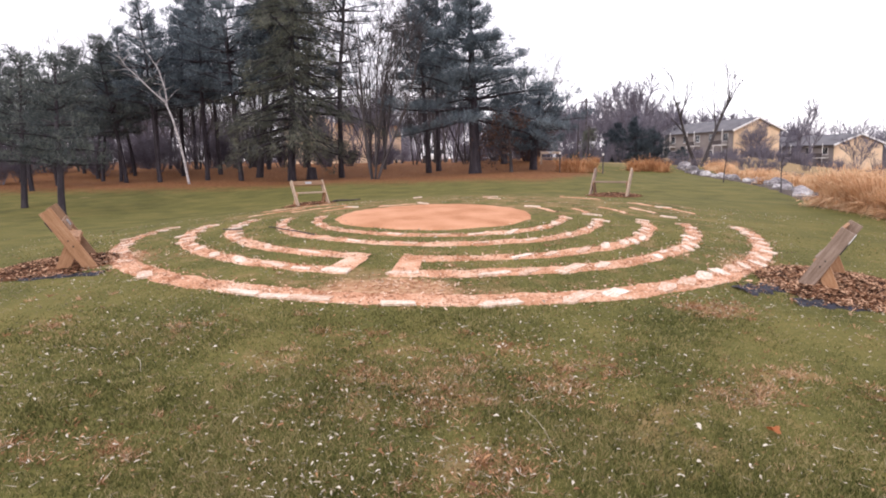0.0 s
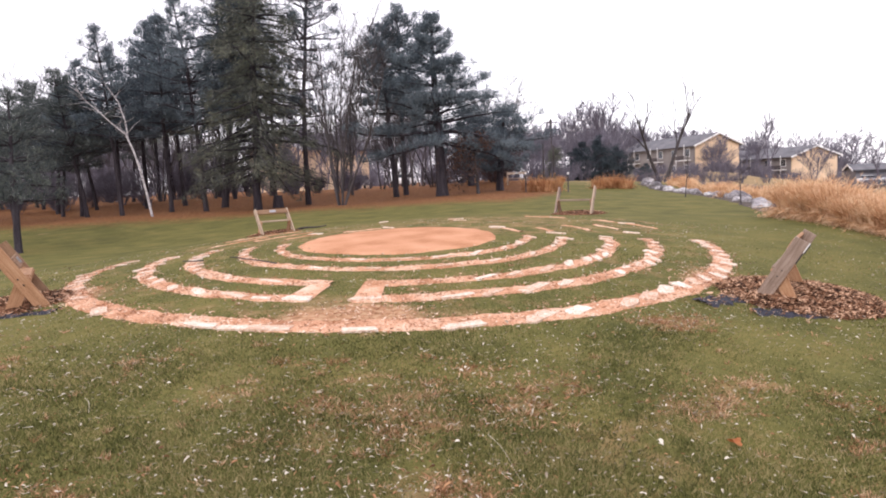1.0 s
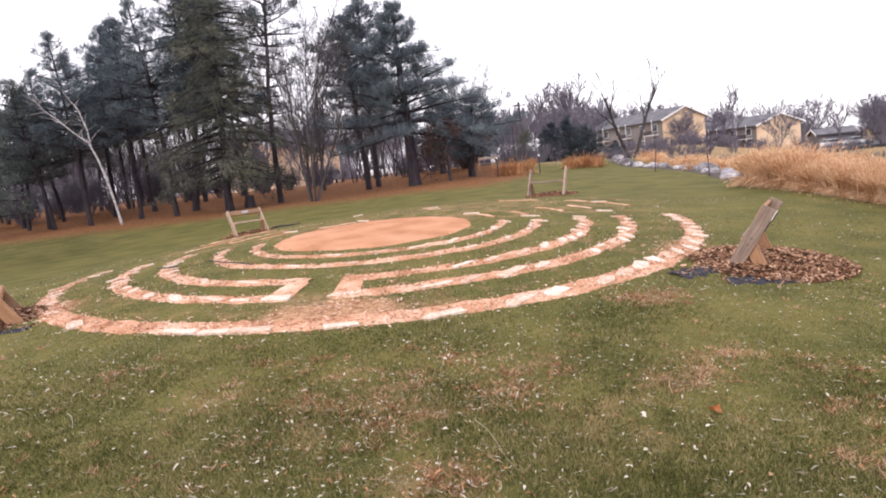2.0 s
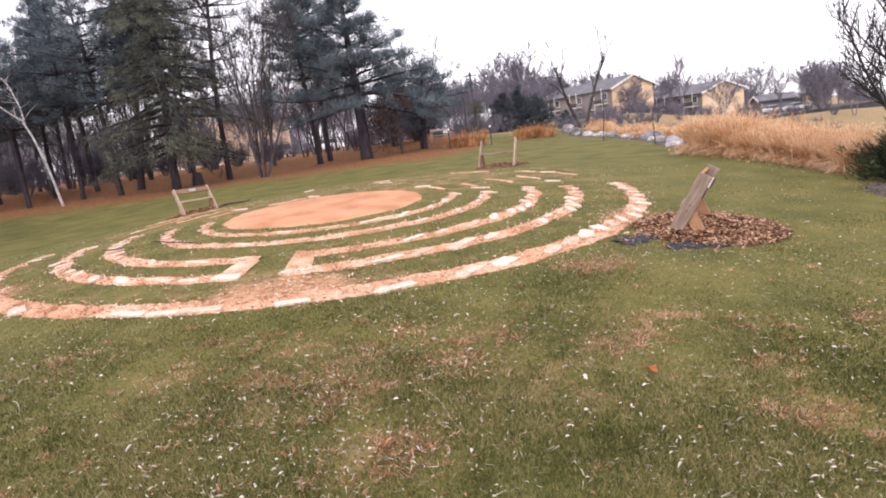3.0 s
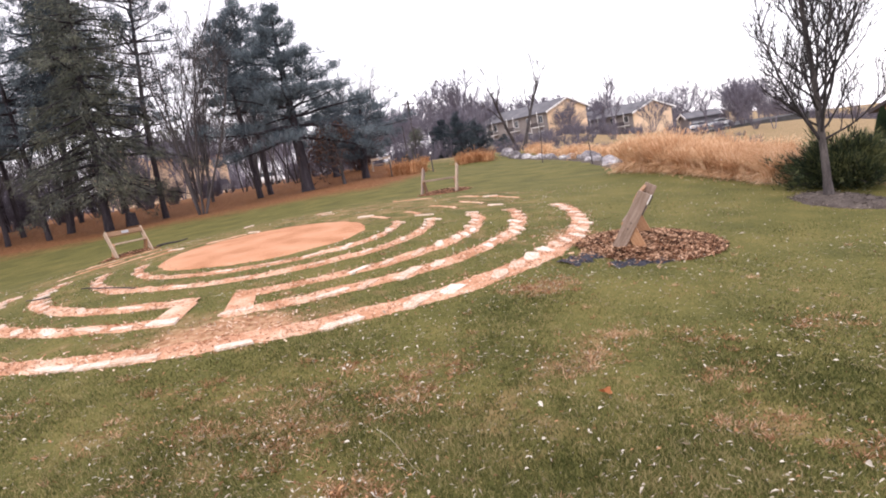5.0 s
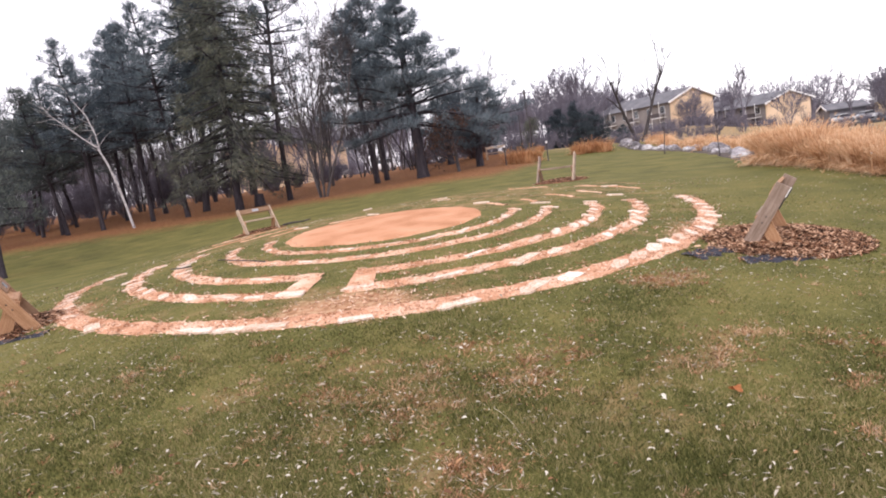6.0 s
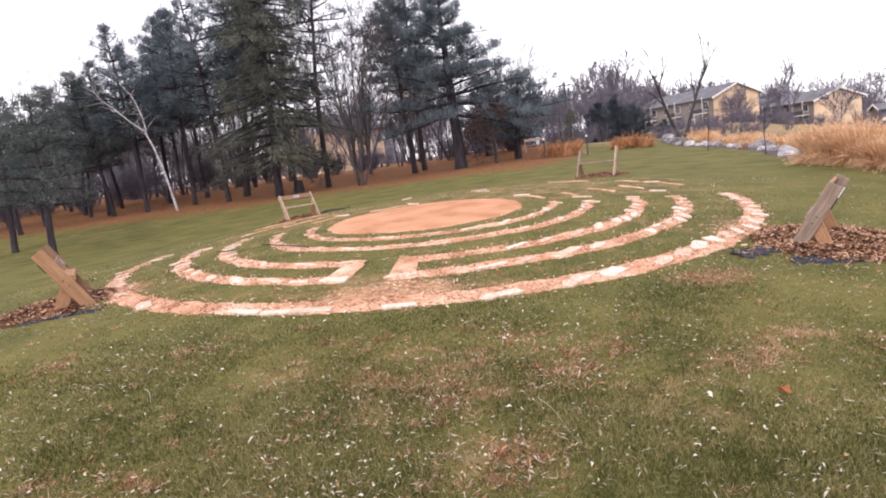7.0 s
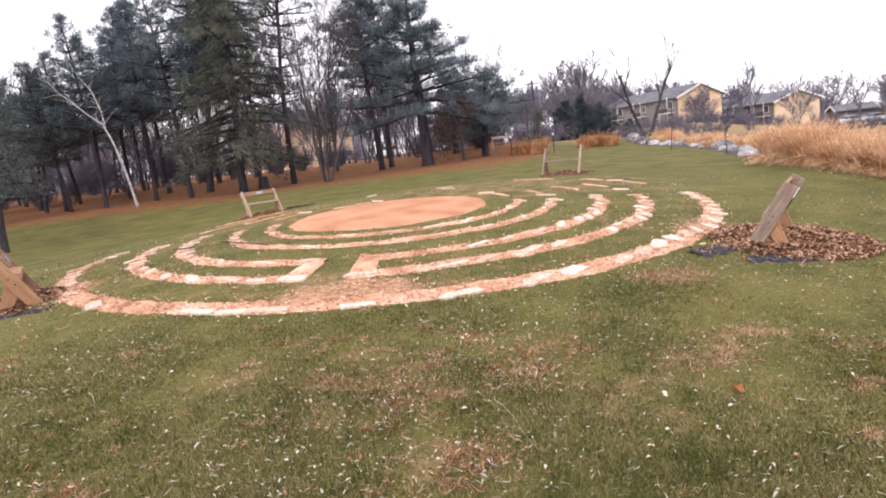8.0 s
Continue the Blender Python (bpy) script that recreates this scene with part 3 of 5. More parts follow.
def tufts():
    """Upright clumps of dead straw in the bare patches, and a few strewn between them."""
    q = np.random.default_rng(17)
    spots = [(px + q.normal(0, 0.17), py + q.normal(0, 0.13), q.uniform(0.55, 1.0)) for px, py, a in WORN for _ in range(int(2 + 13 * a))]
    for _ in range(110):
        d, a = q.uniform(2.9, 9.0), math.radians(q.uniform(-42, 52))
        spots.append((d * math.sin(a), d * math.cos(a), 0.6))
    s = Soup()
    for x, y, big in spots:
        if in_bed(np.array([x]), np.array([y]))[0]:
            continue
        n = int(q.uniform(14, 46) * big)
        px, py = q.normal(x, 0.035 * big, n), q.normal(y, 0.03 * big, n)
        way = np.stack([(px - x) * 22 + q.normal(0.25, 0.9, n), (py - y) * 22 + q.normal(0, 0.9, n), np.ones(n)], 1)
        s.blades(np.stack([px, py, gz(px, py)], 1), way, q.uniform(0.03, 0.075, n) * (0.6 + 0.4 * big), q.uniform(0.005, 0.010, n))
    tagged(s.link("straw_tufts", DRY_BLADE), "tufts of orange-tan dead grass in the lawn", "dry grass", kind="stuff")


tufts()


def straws():
    """Loose dry stalks lying on the lawn."""
    q = np.random.default_rng(9)
    n = 3200
    d, a = q.uniform(1.6, 9.5, n), np.radians(q.uniform(-44, 54, n))
    x, y = d * np.sin(a), d * np.cos(a)
    keep = ~in_bed(x, y)
    x, y = x[keep], y[keep]
    n = len(x)
    t = q.uniform(0, 2 * np.pi, n)
    s = Soup()
    s.blades(np.stack([x, y, gz(x, y) + q.uniform(0.02, 0.045, n)], 1), np.stack([np.cos(t), np.sin(t), q.normal(0, 0.15, n)], 1), q.uniform(0.025, 0.085, n), q.uniform(0.003, 0.006, n))
    tagged(s.link("dry_stalks", PALE_LEAF), "thin straw-coloured stalks strewn on the lawn", "straw", kind="stuff")


straws()


def stalk(name, a, b, rad, label, material=None):
    """One long dry stalk lying on the grass."""
    s = Soup()
    u = np.linspace(0, 1, 9)
    x, y = a[0] + (b[0] - a[0]) * u + 0.015 * np.sin(u * 5), a[1] + (b[1] - a[1]) * u
    s.tube(np.stack([x, y, gz(x, y) + 0.045 + 0.01 * np.sin(u * 7)], 1), rad * (1 - 0.5 * u), 6)
    t = root(name, pose(0, 0, 0), label, "stalk")
    s.link("stem", material or PALE_LEAF, t, smooth=True)


stalk("dry_stalk", (0.05, 3.91), (0.28, 3.29), 0.0013, "long thin dry stalk lying on the lawn")
stalk("dry_stalk", (-2.88, 4.44), (-2.67, 4.18), 0.0022, "short pale stalk lying on the lawn")


def oak_leaf(x, y):
    """A curled orange leaf with a lobed edge."""
    bm = bmesh.new()
    n = 18
    mid = bm.verts.new((0, 0, 0.0))
    rim = []
    for k in range(n):
        a = 6.283 * k / n
        r0 = 0.038 * (1 + 0.22 * math.cos(5 * a))
        rim.append(bm.verts.new((r0 * 1.3 * math.cos(a), r0 * math.sin(a), 0.016 * math.cos(2 * a) + 0.012)))
    for k in range(n):
        bm.faces.new((mid, rim[k], rim[(k + 1) % n]))
    bmesh.ops.solidify(bm, geom=bm.faces[:], thickness=0.0012)
    t = root("oak_leaf", pose(x, y, g(x, y) + 0.04, 8, 10, 40), "single curled orange oak leaf on the lawn", "leaf")
    part("blade", bm, ORANGE_LEAF, t, smooth=True)


stalk("fallen_branch", (-4.7, 16.5), (-4.0, 16.75), 0.03, "dark fallen branch lying by a bench", BARE_BARK)
oak_leaf(1.56, 3.94)
fallen("brown_fallen_leaves", 10500, 0.024, BROWN_LEAF, "orange-brown dead leaves strewn on the lawn", seed=2, bare=0.28)

# ---------------------------------------------------------------- benches


def bench(m, timber, label, group, length=1.02, short=None, back_wood=None, tip=False, far_wood=None, back=True, wide=0.145, back_at=0.87):
    """A plank bench: crossed plank legs at both ends, a seat and a leaning back. Front along +x, length along y."""
    b = root("plank_bench", m, label, "bench", group)

    def plank(name, wide, thick, long, where, turn, wood, note=""):
        ob = part(name, box(wide, thick, long, (0, 0, 0), 0.006), wood, b, note)
        ob.matrix_basis = Matrix.Translation(where) @ turn
        return ob

    lo, hi = Vector((0.21, 0, -0.05)), Vector((-0.24, 0, 0.70))
    lo2, hi2 = Vector((-0.13, 0, -0.05)), Vector((0.04, 0, 0.36))
    d, d2 = hi - lo, hi2 - lo2
    turn, turn2 = (Matrix.Rotation(math.atan2(v.x, v.z), 4, "Y") for v in (d, d2))
    lie = Matrix.Rotation(radians(90), 4, "X")
    out = Vector((d.z, 0, -d.x)).normalized()
    for side in (-1, 1):
        y = Vector((0, side * length / 2, 0))
        plank("long_leg", wide, 0.042, d.length, (lo + hi) / 2 + y, turn, (far_wood or timber) if side == 1 else timber)
        plank("short_leg", 0.145, 0.042, d2.length, (lo2 + hi2) / 2 + y * (1 - 0.088 / length), turn2, short or timber)
        part("strap", box(0.012, 0.046, 0.14, lo + d * (0.76 if tip else 0.80) - out * (wide / 2 + 0.006) + y, 0.002, turn), BLACK, b, "black metal strap")
        # light catching the far plank's edge, built as a white strip
        if tip and side == 1:
            part("edge_strip", box(0.010, 0.046, 0.13, lo + d * 0.93 - out * (wide / 2 + 0.005) + y, 0.002, turn), TRIM, b, "pale strip put in for the lit plank edge")
        for px, pz in ((-0.03, 0.33), (0.02, 0.26)):
            bm = bmesh.new()
            made = bmesh.ops.create_cone(bm, segments=8, radius1=0.009, radius2=0.009, depth=0.012, cap_ends=True)["verts"]
            bmesh.ops.transform(bm, matrix=Matrix.Translation((px, y.y + side * 0.025, pz)) @ lie, verts=made)
            part("bolt", bm, BLACK, b, "dark bolt head")
    plank("seat", 0.16, 0.042, length - 0.13, Vector((0.01, 0, 0.35)), lie, timber)
    mid = lo + d * back_at + out * (wide / 2 - 0.01)
    if back:
        rest = plank("backrest", 0.04, 0.14, length - 0.05, mid, turn @ lie, back_wood or timber)
        part("plaque", box(0.006, 0.08, 0.20, (0.0235, 0, 0)), PLATE, rest, "small metal plaque")
    return b


def bed(cx, cy, rx, ry, tilt, label, n_chips, fabric=(), body=None, bits=None):
    """A low mound of bark with loose pieces."""
    n, m = 64, 10
    t = np.linspace(0, 2 * np.pi, n, endpoint=False)
    s = np.linspace(0, 1, m)
    rag = np.array([1 + 0.12 * noise.noise((math.sin(a) * 2 + cx, math.cos(a) * 2, 3.0)) + 0.06 * noise.noise((math.sin(a) * 8 + cx, math.cos(a) * 8, 3.0)) for a in t])
    c, k = math.cos(tilt), math.sin(tilt)
    X0, Y0 = rx * s[:, None] * (rag * np.cos(t))[None], ry * s[:, None] * (rag * np.sin(t))[None]
    X, Y = cx + c * X0 - k * Y0, cy + k * X0 + c * Y0
    Z = gz(X, Y) + (0.075 * (1 - s ** 2.2) - 0.02 * (s == 1) + 0.006)[:, None] + np.array([[noise.noise((x * 6, y * 6, 1.0)) * 0.02 for x, y in zip(a, b)] for a, b in zip(X, Y)])
    i, j = np.meshgrid(np.arange(m - 1), np.arange(n), indexing="ij")
    a, b = i * n + j, i * n + (j + 1) % n
    ob = link("bark_bed", np.stack([X, Y, Z], -1).reshape(-1, 3), np.stack([a, b, b + n, a + n], -1).reshape(-1, 4), body or DARK_MULCH, smooth=True)
    tagged(ob, label, "mulch bed", "bench beds", "structure")
    r, a = np.sqrt(rng.uniform(0, 1.05, n_chips)), rng.uniform(0, 2 * np.pi, n_chips)
    px, py = rx * r * np.cos(a), ry * r * np.sin(a)
    px, py = cx + c * px - k * py, cy + k * px + c * py
    scatter_chips("bark_pieces", np.column_stack([px, py, gz(px, py) + 0.075 * (1 - np.minimum(r, 1) ** 2.2) + 0.01]), 0.046, bits or BARK_CHIP, "loose dark and rust-brown bark pieces", "bark mulch")
    for fx, fy, fl, fw, fa in fabric:
        n = 60
        u, v = rng.uniform(-0.6, 0.6, n) * fl, rng.normal(0, 0.3, n) * fw
        qx, qy = fx + math.cos(fa) * u - math.sin(fa) * v, fy + math.sin(fa) * u + math.cos(fa) * v
        scatter_chips("bark_pieces", np.column_stack([qx, qy, gz(qx, qy) + 0.03]), 0.055, bits or BARK_CHIP, "loose bark pieces strewn over weed fabric", "bark mulch")
        u, v = np.meshgrid(np.linspace(-0.5, 0.5, 14), np.linspace(-0.5, 0.5, 6))
        wob = 1 + 0.3 * np.sin(u * 17 + fx)
        ca, sa_ = math.cos(fa), math.sin(fa)
        x, y = fx + ca * u * fl - sa_ * v * fw * wob, fy + sa_ * u * fl + ca * v * fw * wob
        z = gz(x, y) + 0.018 + 0.012 * np.sin(u * 23) * np.cos(v * 9) - 0.05 * (np.abs(v) > 0.49)
        i, j = np.meshgrid(np.arange(5), np.arange(13), indexing="ij")
        q0 = i * 14 + j
        tagged(link("weed_fabric", np.stack([x, y, z], -1).reshape(-1, 3), np.stack([q0, q0 + 1, q0 + 15, q0 + 14], -1).reshape(-1, 4), FABRIC, smooth=True), "wrinkled blue-black weed fabric showing at the mulch edge", "weed fabric")


def facing(x, y):
    """Degrees that turn +x towards the labyrinth's middle."""
    return math.degrees(math.atan2(CY - y, CX - x))


GRP = "benches round the labyrinth"
for k, (x, y, turn, timber, label) in enumerate((
    (3.55, 7.71, 4, GREY_WOOD, "weathered grey-tan plank bench with crossed legs on bark mulch"),
    (-5.72, 7.77, -3, TAN_WOOD, "tan plank bench with crossed legs beside the chip line"),
    (-5.15, 16.05, 6, PALE_WOOD, "pale plank bench with plaque, standing on the lawn by the woods"),
    (2.46, 17.0, 6, GREY_WOOD, "weathered plank bench on dark mulch before tan grass"),
)):
    # second bench: its far leg's shade is put in as darker brown timber
    bench(pose(x, y, g(x, y) + 0.03, 0, 0, facing(x, y) + turn) @ Matrix.Scale((0.92, 1.02, 0.83, 0.93)[k], 4), timber, label, GRP, short=(TAN_WOOD, TAN_WOOD, TAN_WOOD, BROWN_SHADED_WOOD)[k], back_wood=(TAN_WOOD, BROWN_SHADED_WOOD, BROWN_SHADED_WOOD, OLIVE_WOOD)[k], tip=k == 0, far_wood=BROWN_SHADED_WOOD if k == 1 else PALE_WOOD if k == 3 else None, back=k != 3, wide=(0.165, 0.15, 0.145, 0.145)[k], back_at=(0.87, 0.70, 0.87, 0.87)[k])
xx, yy = 2.0, 35.9
bench(pose(xx, yy, g(xx, yy), 0, 0, -95), PALE_WOOD, "pale plank bench far off at the meadow's edge", GRP)
bed(3.70, 7.62, 0.92, 0.84, 0.4, "mound of dark and rust bark mulch round a bench", 5600, ((3.2, 6.84, 0.72, 0.30, 0.05), (2.66, 7.22, 0.62, 0.36, 0.55), (4.35, 7.2, 0.34, 0.14, 0.9)))
bed(-5.95, 7.70, 0.8, 0.75, 0.2, "low mound of dark bark mulch round a bench", 2400, ((-5.4, 7.05, 1.0, 0.2, 0.1),))
bed(2.6, 17.05, 1.15, 0.5, 0.9, "thin dark mulch patch under a bench", 500)
bed(-5.2, 16.1, 0.75, 0.35, 0.8, "thin dark mulch patch under a bench", 300)

# ---------------------------------------------------------------- trees


def curve_pts(p, d, length, n, sag=0.0, wob=0.06, r=None):
    """A wandering line of n points."""
    r = r or random
    p, d = Vector(p), Vector(d).normalized()
    out = [p.copy()]
    for _ in range(n - 1):
        d = (d + Vector((r.gauss(0, wob), r.gauss(0, wob), r.gauss(0, wob) - sag))).normalized()
        p = p + d * (length / (n - 1))
        out.append(p.copy())
    return out, d


def conifer(name, m, label, height, spread_, clear, kind_, group, seed, dense=1.0, trunk_r=None, cone=False, leaf_mat=None):
    """Trunk with whorls of limbs and sprays of needles. kind_: pine (open plates high up) or spruce (drooping skirts)."""
    r = random.Random(seed)
    t = root(name, m, label, "tree", group)
    wood, leaf = Soup(), Soup()
    tr = trunk_r or height * 0.021
    pts, _ = curve_pts((0, 0, -0.3), (r.gauss(0, 0.03), r.gauss(0, 0.03), 1), height + 0.3, 12, 0, 0.03, r)
    zs = [p.z for p in pts]
    wood.tube(pts, [tr * (1.25 if i == 0 else 1.0) * (1 - 0.93 * i / 11) ** 0.85 + 0.012 for i in range(12)], 9)

    def axis(z):
        k = min(10, max(0, int((z - zs[0]) / (zs[-1] - zs[0]) * 11)))
        return pts[k].lerp(pts[k + 1], max(0, min(1, (z - zs[k]) / (zs[k + 1] - zs[k]))))

    centres, ways = [], []
    z = clear
    while z < height * 0.985:
        f = (z - clear) / (height - clear)
        if kind_ == "pine":
            reach = spread_ * (0.62 + 0.38 * math.sin(min(1, f * 1.35 + 0.12) * math.pi * 0.62)) * (1 - f ** 2.6) * r.uniform(0.55, 1.12)
            count, step, rise, sag = r.choice((4, 5, 5, 6)), r.uniform(0.34, 0.52), 0.02 + 0.36 * f, 0.0
            if cone:
                reach = spread_ * (1 - f) ** 1.0 * r.uniform(0.6, 1.12) + 0.2
        else:
            reach = spread_ * (1 - f) ** 0.78 * r.uniform(0.55, 1.15) + 0.15
            count, step, rise, sag = r.choice((4, 5, 6)), r.uniform(0.30, 0.44), 0.12 - 0.30 * (1 - f), 0.035
        a0 = r.uniform(0, 6.28)
        for k in range(count):
            a = a0 + k * 6.283 / count + r.gauss(0, 0.25)
            ln = max(0.25, reach * r.uniform(0.65, 1.1))
            bp, d = curve_pts(axis(z), (math.cos(a), math.sin(a), rise + r.gauss(0, 0.1)), ln, 6, sag, 0.09, r)
            br = 0.012 + 0.016 * ln
            wood.tube(bp, [br * (1 - 0.85 * i / 5) for i in range(6)], 4)
            if kind_ == "pine":
                for _ in range(int((2 + ln * 4.0) * dense)):
                    u = r.uniform(0.28, 1.0)
                    q = bp[min(4, int(u * 5))].lerp(bp[min(5, int(u * 5) + 1)], u * 5 % 1)
                    side = Vector((-math.sin(a), math.cos(a), 0)) * r.gauss(0, 0.20 * ln * (1.15 - 0.5 * u))
                    c = q + side + Vector((0, 0, abs(r.gauss(0, 0.10)) + 0.04))
                    centres.append(c)
                    ways.append((math.cos(a) * 0.5, math.sin(a) * 0.5, 0.75))
                    if r.random() < 0.25:
                        wood.tube([q, q.lerp(c, 0.5), c], [0.012, 0.009, 0.005], 3)
            else:
                for _ in range(int((3 + ln * 5.0) * dense)):
                    u = r.uniform(0.12, 1.0)
                    q = bp[min(4, int(u * 5))].lerp(bp[min(5, int(u * 5) + 1)], u * 5 % 1)
                    side = Vector((-math.sin(a), math.cos(a), 0)) * r.gauss(0, 0.13 * ln * (1.1 - 0.6 * u))
                    centres.append(q + side + Vector((0, 0, -abs(r.gauss(0, 0.14)))))
                    ways.append((math.cos(a) * 0.8, math.sin(a) * 0.8, -0.55))
        z += step
    centres, ways = np.array(centres), np.array(ways)
    per = 36 if kind_ == "pine" else 30
    n = len(centres) * per
    base = np.repeat(centres, per, 0) + rng.normal(0, 0.095 if kind_ == "pine" else 0.11, (n, 3))
    way = np.repeat(ways, per, 0) + rng.normal(0, 0.75 if kind_ == "pine" else 0.55, (n, 3))
    leaf.blades(base, way, rng.uniform(0.10, 0.24, n), rng.uniform(0.018, 0.036, n))
    wood.link("trunk", PINE_BARK, t, "dark furrowed trunk and limbs", smooth=True)
    leaf.link("crown", leaf_mat or (HAZED_NEEDLE if kind_ == "pine" else SPRUCE), t, "dense dark evergreen needles")
    return t


def bare_tree(name, m, label, height, seed, group="", bark=None, stems=1, spread_=0.5, depth=4, trunk_r=None, fork=0.35, lean=(0, 0), twig=0.006, kids=(3, 4), leaves=None, upright=0.25, splay=(0.16, 0.46)):
    """A leafless tree: tapered stems that fork into limbs, branches and twigs."""
    r = random.Random(seed)
    t = root(name, m, label, "tree", group)
    s, ends = Soup(), []
    sides = {0: 9, 1: 6, 2: 4, 3: 3, 4: 3}

    def grow(p, d, ln, rad, level):
        n = (9, 7, 5, 4, 3)[level]
        bp, dd = curve_pts(p, d, ln, n, -0.03 if level else 0, (0.045, 0.10, 0.13, 0.16, 0.18)[level], r)
        end = max(twig, rad * (0.30 if level < depth else 0.5))
        s.tube(bp, [rad + (end - rad) * i / (n - 1) for i in range(n)], sides[level])
        ends.append(bp[-1])
        if level >= depth:
            return
        count = r.randint(*kids) + (3 if level == 0 else 1)
        for k in range(count):
            u = (fork if level == 0 else 0.22) + (1 - (fork if level == 0 else 0.22)) * (k + r.random()) / count
            u = min(u, 0.98)
            q = bp[min(n - 2, int(u * (n - 1)))].lerp(bp[min(n - 1, int(u * (n - 1)) + 1)], u * (n - 1) % 1)
            ax = (bp[min(n - 1, int(u * (n - 1)) + 1)] - bp[min(n - 2, int(u * (n - 1)))]).normalized()
            side = ax.orthogonal().normalized()
            side.rotate(Matrix.Rotation(r.uniform(0, 6.283), 3, ax))
            way = ax * (1 - spread_ * 0.5) + side * spread_ * r.uniform(0.7, 1.3) + Vector((0, 0, upright))
            here = rad + (end - rad) * u
            grow(q, way, ln * r.uniform(0.42, 0.72) * (1.15 - 0.55 * u), max(twig, here * r.uniform(0.45, 0.68)), level + 1)

    for k in range(stems):
        a = 6.283 * k / stems + r.uniform(0, 1)
        tilt = 0.0 if stems == 1 else r.uniform(*splay)
        base = Vector((math.cos(a), math.sin(a), 0)) * (0 if stems == 1 else 0.10)
        grow(base - Vector((0, 0, 0.15)), (math.cos(a) * tilt + lean[0], math.sin(a) * tilt + lean[1], 1), height * r.uniform(0.78, 0.95) if stems > 1 else height * 0.8, (trunk_r or height * 0.018) * (1 if stems == 1 else 0.8), 0)
        s.link("trunk" if stems == 1 else "stem", bark or BARE_BARK, t, smooth=True)
        s = Soup()
    if leaves:
        e = np.array([list(p) for p in ends])
        n = len(e) * leaves[1]
        f = Soup()
        f.blades(np.repeat(e, leaves[1], 0) + rng.normal(0, 0.12, (n, 3)), rng.normal(0, 1, (n, 3)), rng.uniform(0.06, 0.12, n), rng.uniform(0.04, 0.08, n))
        f.link("crown", leaves[0], t, "clinging rust-brown dead leaves")
    return t


def stand(x, y, turn=0.0, size=1.0):
    """A pose on the ground."""
    return pose(x, y, g(x, y), 0, 0, turn) @ Matrix.Scale(size, 4)


def at(x, y, turn=0.0, size=1.0):
    """A pose on the ground; the wood and all beyond it are turned together about the viewing spot."""
    if y > 20:
        c, s = math.cos(FAR_TURN), math.sin(FAR_TURN)
        x, y = c * x - s * y, s * x + c * y
    return stand(x, y, turn, size)


WOOD = "trees of the wood edge"
PINE_L = "tall pine with dark blue-green needles over needle litter"
# the broad pine and its neighbours in the middle of the wood edge
conifer("pine_tree", at(-1.15, 29.6), "broad old pine with a thick dark trunk and layered crown", 8.0, 4.7, 2.4, "pine", WOOD, 11, 2.0, 0.27, True)
conifer("pine_tree", at(-3.6, 32.9), "slim tall pine with a bare lower trunk", 8.7, 2.8, 4.2, "pine", WOOD, 12, 1.2, 0.14)
conifer("pine_tree", at(-3.2, 33.9), "slim tall pine with a bare lower trunk", 9.4, 2.9, 4.2, "pine", WOOD, 13, 1.2, 0.13)
conifer("pine_tree", at(-7.7, 31.2), "tall open pine with a straight dark trunk", 12.6, 2.9, 4.2, "pine", WOOD, 14, 0.7, 0.125)
pine_a = conifer("pine_tree", at(1.6, 32.4), "lower dark pine at the end of the row", 3.9, 2.9, 1.0, "pine", WOOD, 15, 1.2, 0.2)
conifer("spruce_tree", at(-9.6, 29.4), "big spruce with drooping olive-green boughs", 13.5, 4.4, 1.7, "spruce", WOOD, 21, 0.8, 0.17)
conifer("spruce_tree", at(-12.6, 33.2), "dense dark spruce with drooping boughs", 15.0, 3.6, 4.6, "spruce", WOOD, 22, 0.8, 0.16, leaf_mat=DARK_SPRUCE)
conifer("pine_tree", at(-13.1, 17.6), "low-boughed pine at the lawn's edge", 4.5, 1.9, 1.5, "pine", WOOD, 31, 0.65, 0.10, leaf_mat=GREY_NEEDLE)
pine_b = conifer("pine_tree", at(-15.9, 19.6), PINE_L, 4.9, 2.2, 1.5, "pine", WOOD, 32, 0.65, 0.10, leaf_mat=GREY_NEEDLE)
pine_c = conifer("pine_tree", at(-17.6, 29.4), PINE_L, 6.4, 2.8, 2.4, "pine", WOOD, 33, 0.75, 0.09, leaf_mat=GREY_NEEDLE)
pine_d = conifer("pine_tree", at(-16.0, 29.5, 0, 0.92), PINE_L, 9.0, 3.1, 3.9, "pine", WOOD, 34, 0.75, 0.105)
pine_e = conifer("pine_tree", at(-14.6, 40.4), PINE_L, 14.0, 3.6, 5.4, "pine", WOOD, 35, 0.85, 0.115)
